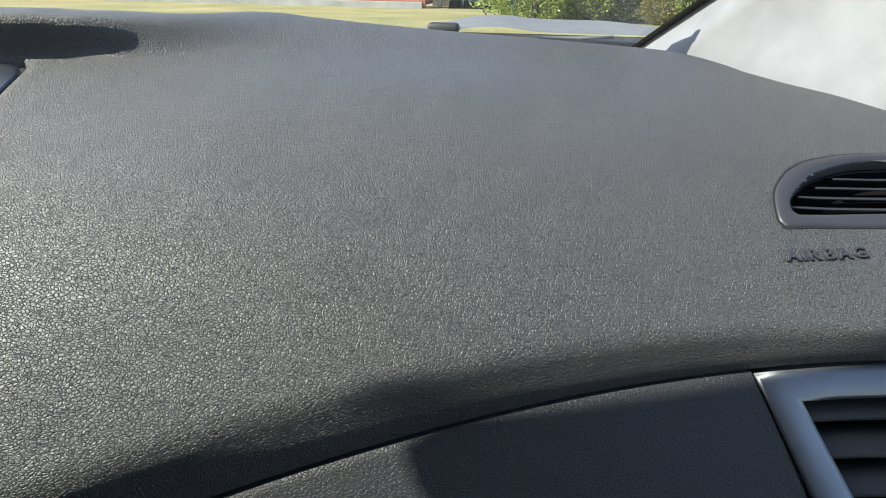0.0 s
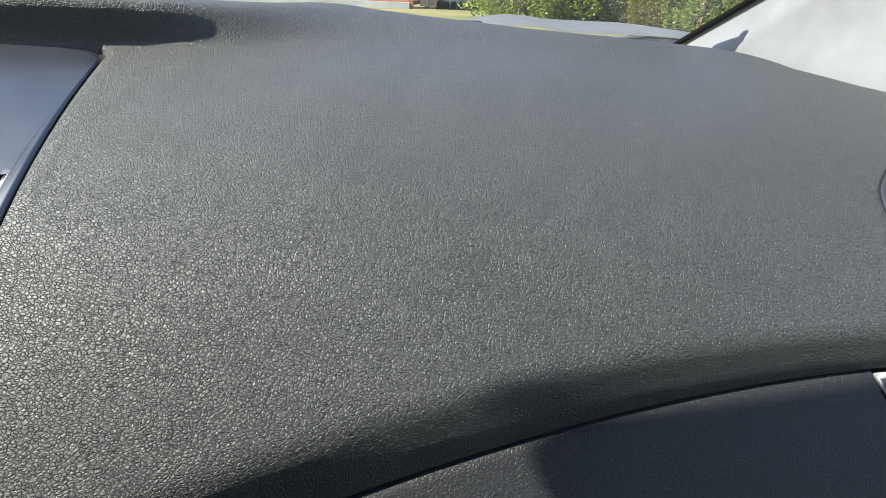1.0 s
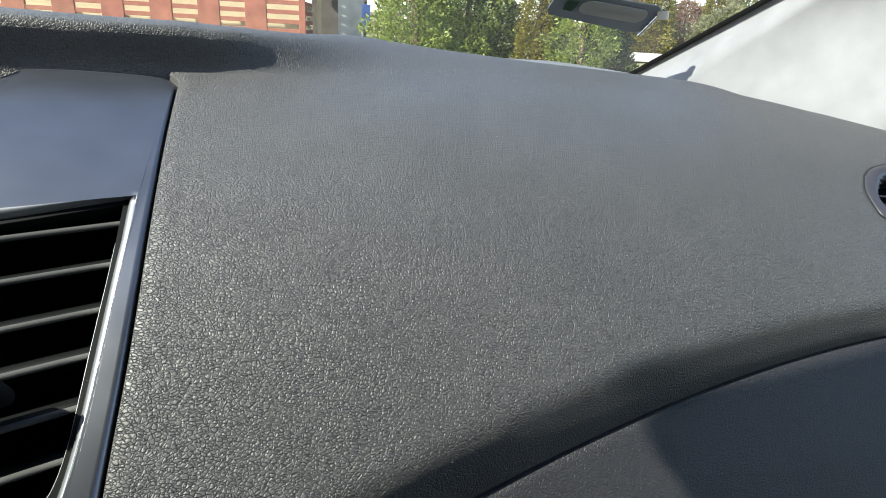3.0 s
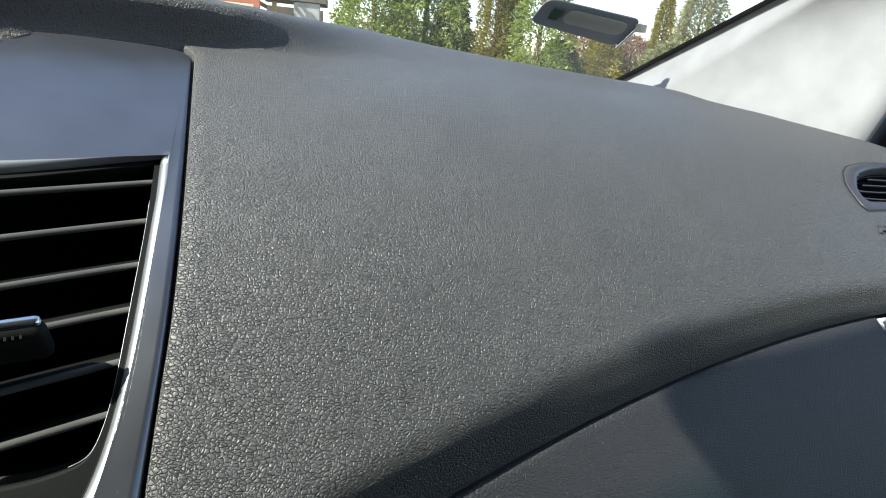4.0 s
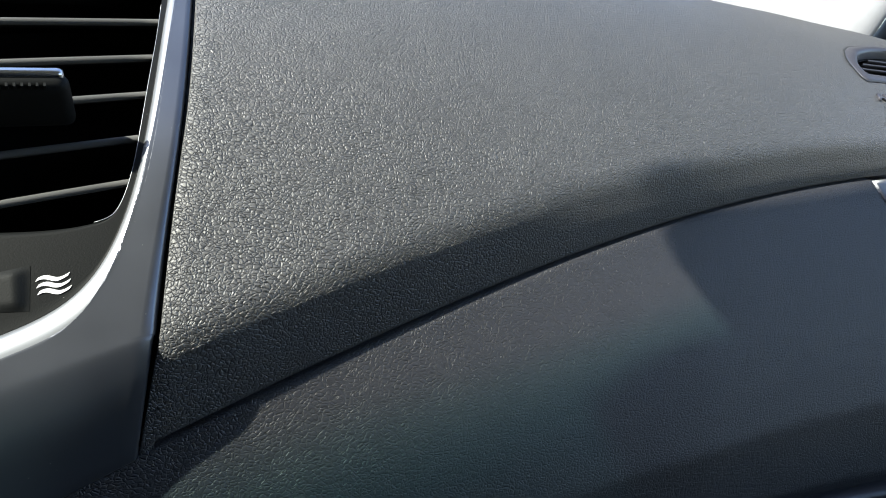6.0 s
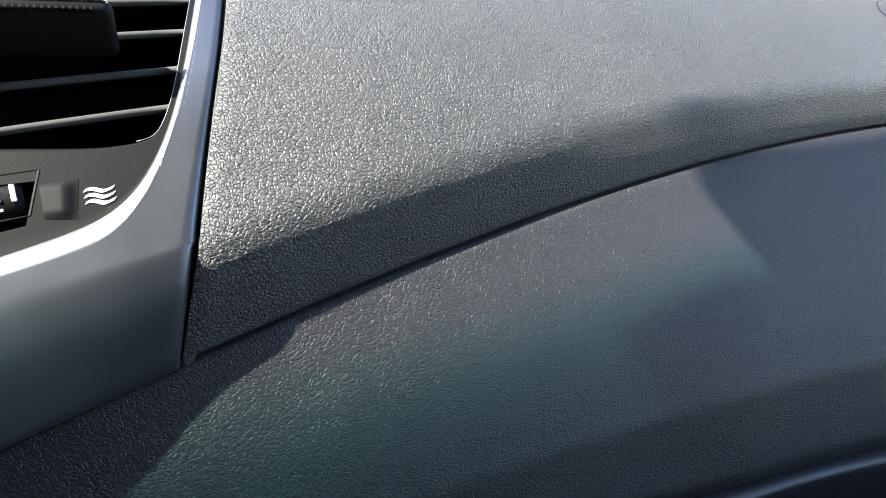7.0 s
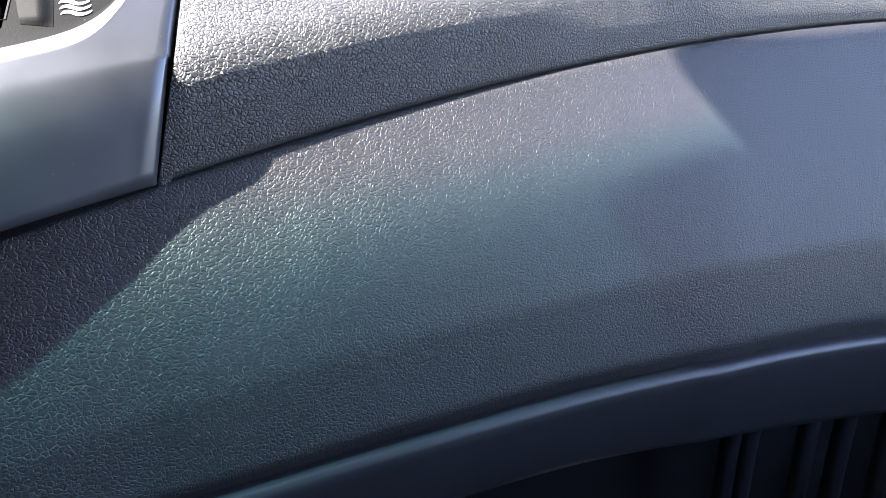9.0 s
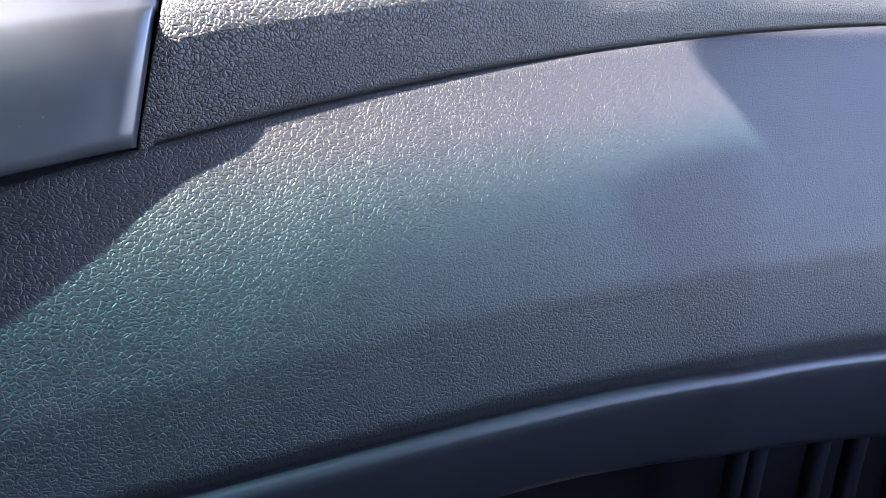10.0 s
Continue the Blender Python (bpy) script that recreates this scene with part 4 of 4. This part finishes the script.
part("back_wall", board((PW, 0.1, PH), (PX - PW / 2 - 0.1, PY + 1.6, GROUND + PH / 2)), CREAM, pav, "cream wall behind the slats", False)
for r in range(12):
    part("side_slat", board((0.06, 3.0, 0.2), (PX + 0.1, PY + 1.5, GROUND + 0.25 + 0.43 * r)), REDWOOD, pav, smooth=False)
part("sill", board((PW, 0.3, 0.35), (PX - PW / 2, PY - 0.1, GROUND + 0.1)), STONE, pav, "grey stone plinth", False)

house = thing("porch", "grey porch with a concrete pier and dark eave", "porch", at=(-1.8, 33.0, GROUND))
part("pier", board((1.25, 1.0, 3.1), (-1.90, 32.5, GROUND + 1.55)), STONE, house, smooth=False)
part("pier", board((0.22, 0.3, 3.1), (-3.62, 33.6, GROUND + 1.55)), CREAM, house, smooth=False)
part("eave", board((3.2, 3.0, 0.35), (-2.55, 33.4, GROUND + 3.3)), SHADEWOOD, house, smooth=False)
part("back_wall", board((3.0, 0.2, 3.0), (-2.7, 35.4, GROUND + 1.5)), SHADEWOOD, house, smooth=False)

sign = thing("notice_board", "small blue notice board on posts beside the porch", "sign", at=(-1.12, 31.6, GROUND))
BLUE = painted("blue_enamel", (0.03, 0.07, 0.22), 0.5, 3.0)
part("board", board((0.42, 0.05, 1.15), (-1.12, 31.6, GROUND + 1.55)), BLUE, sign, smooth=False)
for dx in (-0.17, 0.17):
    part("post", board((0.05, 0.05, 1.2), (-1.12 + dx, 31.64, GROUND + 0.6)), STONE, sign, smooth=False)


# rows of clipped low hedges beyond the lawn
HEDGE = painted("dark_clipped_hedge", (0.030, 0.045, 0.016), 0.85, 6.0, 0.5, 0.03)
for k in range(8):
    hedge = thing("low_hedge", "long low clipped dark hedge row", "hedge", "hedge rows")
    rows = []
    rngh = np.random.default_rng(200 + k)
    for i in range(40):
        y = 31.0 + 24.0 * i / 39
        xc = -2.75 + 0.36 * k + (y - 31.0) * (-0.045 + 0.012 * k)
        rows.append([(xc + dx * rngh.uniform(0.85, 1.15), y, GROUND + 0.06 + dz * rngh.uniform(0.8, 1.15)) for dx, dz in ((-0.11, -0.08), (-0.10, 0.30), (0.0, 0.36), (0.10, 0.30), (0.11, -0.08))])
    part("foliage", grid(rows), HEDGE, hedge)


# ---- plants ----
def build_leaves(n, size, inside, seed):
    """Many small bent blades spread through a crown; inside(rng) gives a place and a way out."""
    rng = np.random.default_rng(seed)
    verts, faces = [], []
    for _ in range(n):
        p, out = inside(rng)
        a = Vector(rng.normal(size=3)).normalized()
        along = (Vector(out) * 0.9 + a * 0.8).normalized()
        side = along.cross(Vector(rng.normal(size=3))).normalized()
        s = size * rng.uniform(0.6, 1.4)
        c = Vector(p)
        i = len(verts)
        verts += [tuple(c - side * s * 0.3), tuple(c + side * s * 0.3), tuple(c + along * s + side * s * 0.12), tuple(c + along * s * 0.9 - side * s * 0.16)]
        faces.append((i, i + 1, i + 2, i + 3))
    me = bpy.data.meshes.new("crown")
    me.from_pydata(verts, [], faces)
    return me


def crown_shape(h, r, low, lobes, seed, point=0.8):
    """An uneven cone of leaf clumps."""
    rng0 = np.random.default_rng(seed + 100)
    phase = rng0.uniform(0, 6.28, 6)

    def inside(rng):
        f = rng.beta(1.1, 1.5)
        a = rng.uniform(0, 2 * math.pi)
        wob = 1 + 0.22 * math.sin(3 * a + phase[0] + 5 * f) + 0.16 * math.sin(5 * a + phase[1] - 9 * f) + lobes * math.sin(f * 40 + phase[2] + 2 * math.sin(2 * a + phase[3]))
        rr = r * (1 - f) ** point * wob * (0.25 + 0.75 * rng.uniform(0.15, 1) ** 0.45)
        rr *= min(1.0, 0.55 + f * 6)
        out = (math.cos(a), math.sin(a), 0.5)
        return (rr * math.cos(a), rr * math.sin(a), low + (h - low) * f + rng.normal() * 0.06 * h * 0.2), out

    return inside


def tree(name, label, category, at, h, r, leaf, n, size, seed, low=0.15, lobes=0.1, point=0.8, lean=0.0):
    t = thing(name, label, category, at=at)
    bm = tube([(0, 0, -0.1), (0.03 * h * lean, 0, h * 0.4), (0, 0, h * 0.9)], [0.035 * r + 0.06, 0.03 * r + 0.04, 0.012], 8)
    for k in range(10):
        z = low + (h - low) * (0.05 + 0.08 * k)
        a = k * 2.4
        q = r * (1 - (z / h)) * 0.8
        limb = tube([(0, 0, z), (q * 0.5 * math.cos(a), q * 0.5 * math.sin(a), z + 0.1 * q), (q * math.cos(a), q * math.sin(a), z + 0.3 * q)], [0.03, 0.02, 0.006], 5)
        me = bpy.data.meshes.new("tmp")
        limb.to_mesh(me)
        limb.free()
        bm.from_mesh(me)
        bpy.data.meshes.remove(me)
    mesh_object("trunk", bm, BARK, t)
    me = build_leaves(int(n * 2.4), size * 0.62, crown_shape(h, r, low, lobes, seed, point), seed)
    me.materials.append(leaf)
    crown = new("crown", me)
    crown.parent = t
    return t


def polar(deg, dist):
    return (dist * math.sin(radians(deg)), dist * math.cos(radians(deg)), GROUND)


tree("bushy_conifer", "broad bright green conifer bush on the lawn", "conifer", polar(2.5, 22), 5.2, 1.9, LEAF_BRIGHT, 6000, 0.16, 1, 0.0, 0.12, 0.55)
tree("bushy_conifer", "deep green bushy conifer on the lawn", "conifer", polar(7.2, 23), 6.0, 1.9, LEAF_BRIGHT, 6000, 0.16, 2, 0.0, 0.12, 0.6)
tree("bushy_conifer", "low dark green conifer bush", "conifer", polar(9.8, 24), 3.8, 1.2, LEAF_DARK, 4200, 0.14, 3, 0.0, 0.12, 0.6)
tree("column_cypress", "tall golden column cypress", "cypress", polar(13.6, 22), 6.4, 0.72, LEAF_GOLD, 7000, 0.12, 4, 0.0, 0.04, 0.25)
tree("column_cypress", "tall dark column cypress", "cypress", polar(14.9, 23), 6.2, 0.55, LEAF_DARK, 5000, 0.12, 5, 0.0, 0.04, 0.25)
tree("young_spruce", "open green spruce with pale sky between its boughs", "spruce", polar(17.6, 21), 6.2, 1.25, LEAF_BRIGHT, 4500, 0.14, 6, 0.1, 0.25, 0.7)
tree("bare_shrub", "bare reddish shrub behind the lawn", "shrub", polar(21.5, 80), 7.2, 4.8, TWIG, 4000, 0.44, 7, 0.0, 0.15, 0.5)
tree("golden_shrub", "bushy yellow-green garden conifer", "conifer", polar(23.5, 76), 7.6, 3.2, LEAF_GOLD, 4000, 0.4, 8, 0.0, 0.1, 0.6)
tree("bare_shrub", "pinkish bare shrub beside the drive", "shrub", polar(26.0, 82), 6.2, 4.4, TWIG, 3500, 0.44, 9, 0.0, 0.15, 0.5)
tree("pale_conifer", "tall pale olive conifer", "conifer", polar(31.0, 34), 6.8, 1.5, LEAF_PALE, 6000, 0.2, 10, 0.0, 0.1, 0.45)
tree("golden_shrub", "small pointed golden conifer", "conifer", polar(28.3, 70), 10.0, 1.8, LEAF_GOLD, 4000, 0.36, 11, 0.0, 0.1, 0.6)
tree("pale_shrub", "low pale olive bush by the drive", "shrub", polar(29.5, 24), 2.4, 2.0, LEAF_PALE, 5000, 0.16, 12, 0.0, 0.1, 0.5)
tree("low_hedge_bush", "low dark bush at the lawn's edge", "shrub", polar(5.0, 26), 2.0, 2.0, LEAF_DARK, 5000, 0.16, 13, 0.0, 0.1, 0.5)
tree("low_hedge_bush", "rounded dark hedge bush", "shrub", polar(19.5, 25), 2.2, 1.3, LEAF_DARK, 4500, 0.15, 14, 0.0, 0.1, 0.45)

# far woods
rngw = np.random.default_rng(50)
verts, faces = [], []
for _ in range(9000):
    a = radians(rngw.uniform(-45, 70))
    d = rngw.uniform(110, 150)
    h = (4.5 + 3.0 * math.sin(a * 23) * math.sin(a * 9 + 1)) * rngw.uniform(0, 1) ** 0.8
    p = Vector((d * math.sin(a), d * math.cos(a), GROUND + abs(h)))
    s = rngw.uniform(0.5, 1.1)
    u, v = Vector(rngw.normal(size=3)).normalized() * s, Vector(rngw.normal(size=3)).normalized() * s
    i = len(verts)
    verts += [tuple(p - u), tuple(p + u * 0.6 - v * 0.3), tuple(p + u), tuple(p + v)]
    faces.append((i, i + 1, i + 2, i + 3))
me = bpy.data.meshes.new("far_woods")
me.from_pydata(verts, [], faces)
me.materials.append(foliage("hazy_spring_woods", (0.10, 0.09, 0.06), (0.22, 0.18, 0.12)))
tagged(new("far_woods", me), "distant bare spring woods", "woods", kind="stuff")
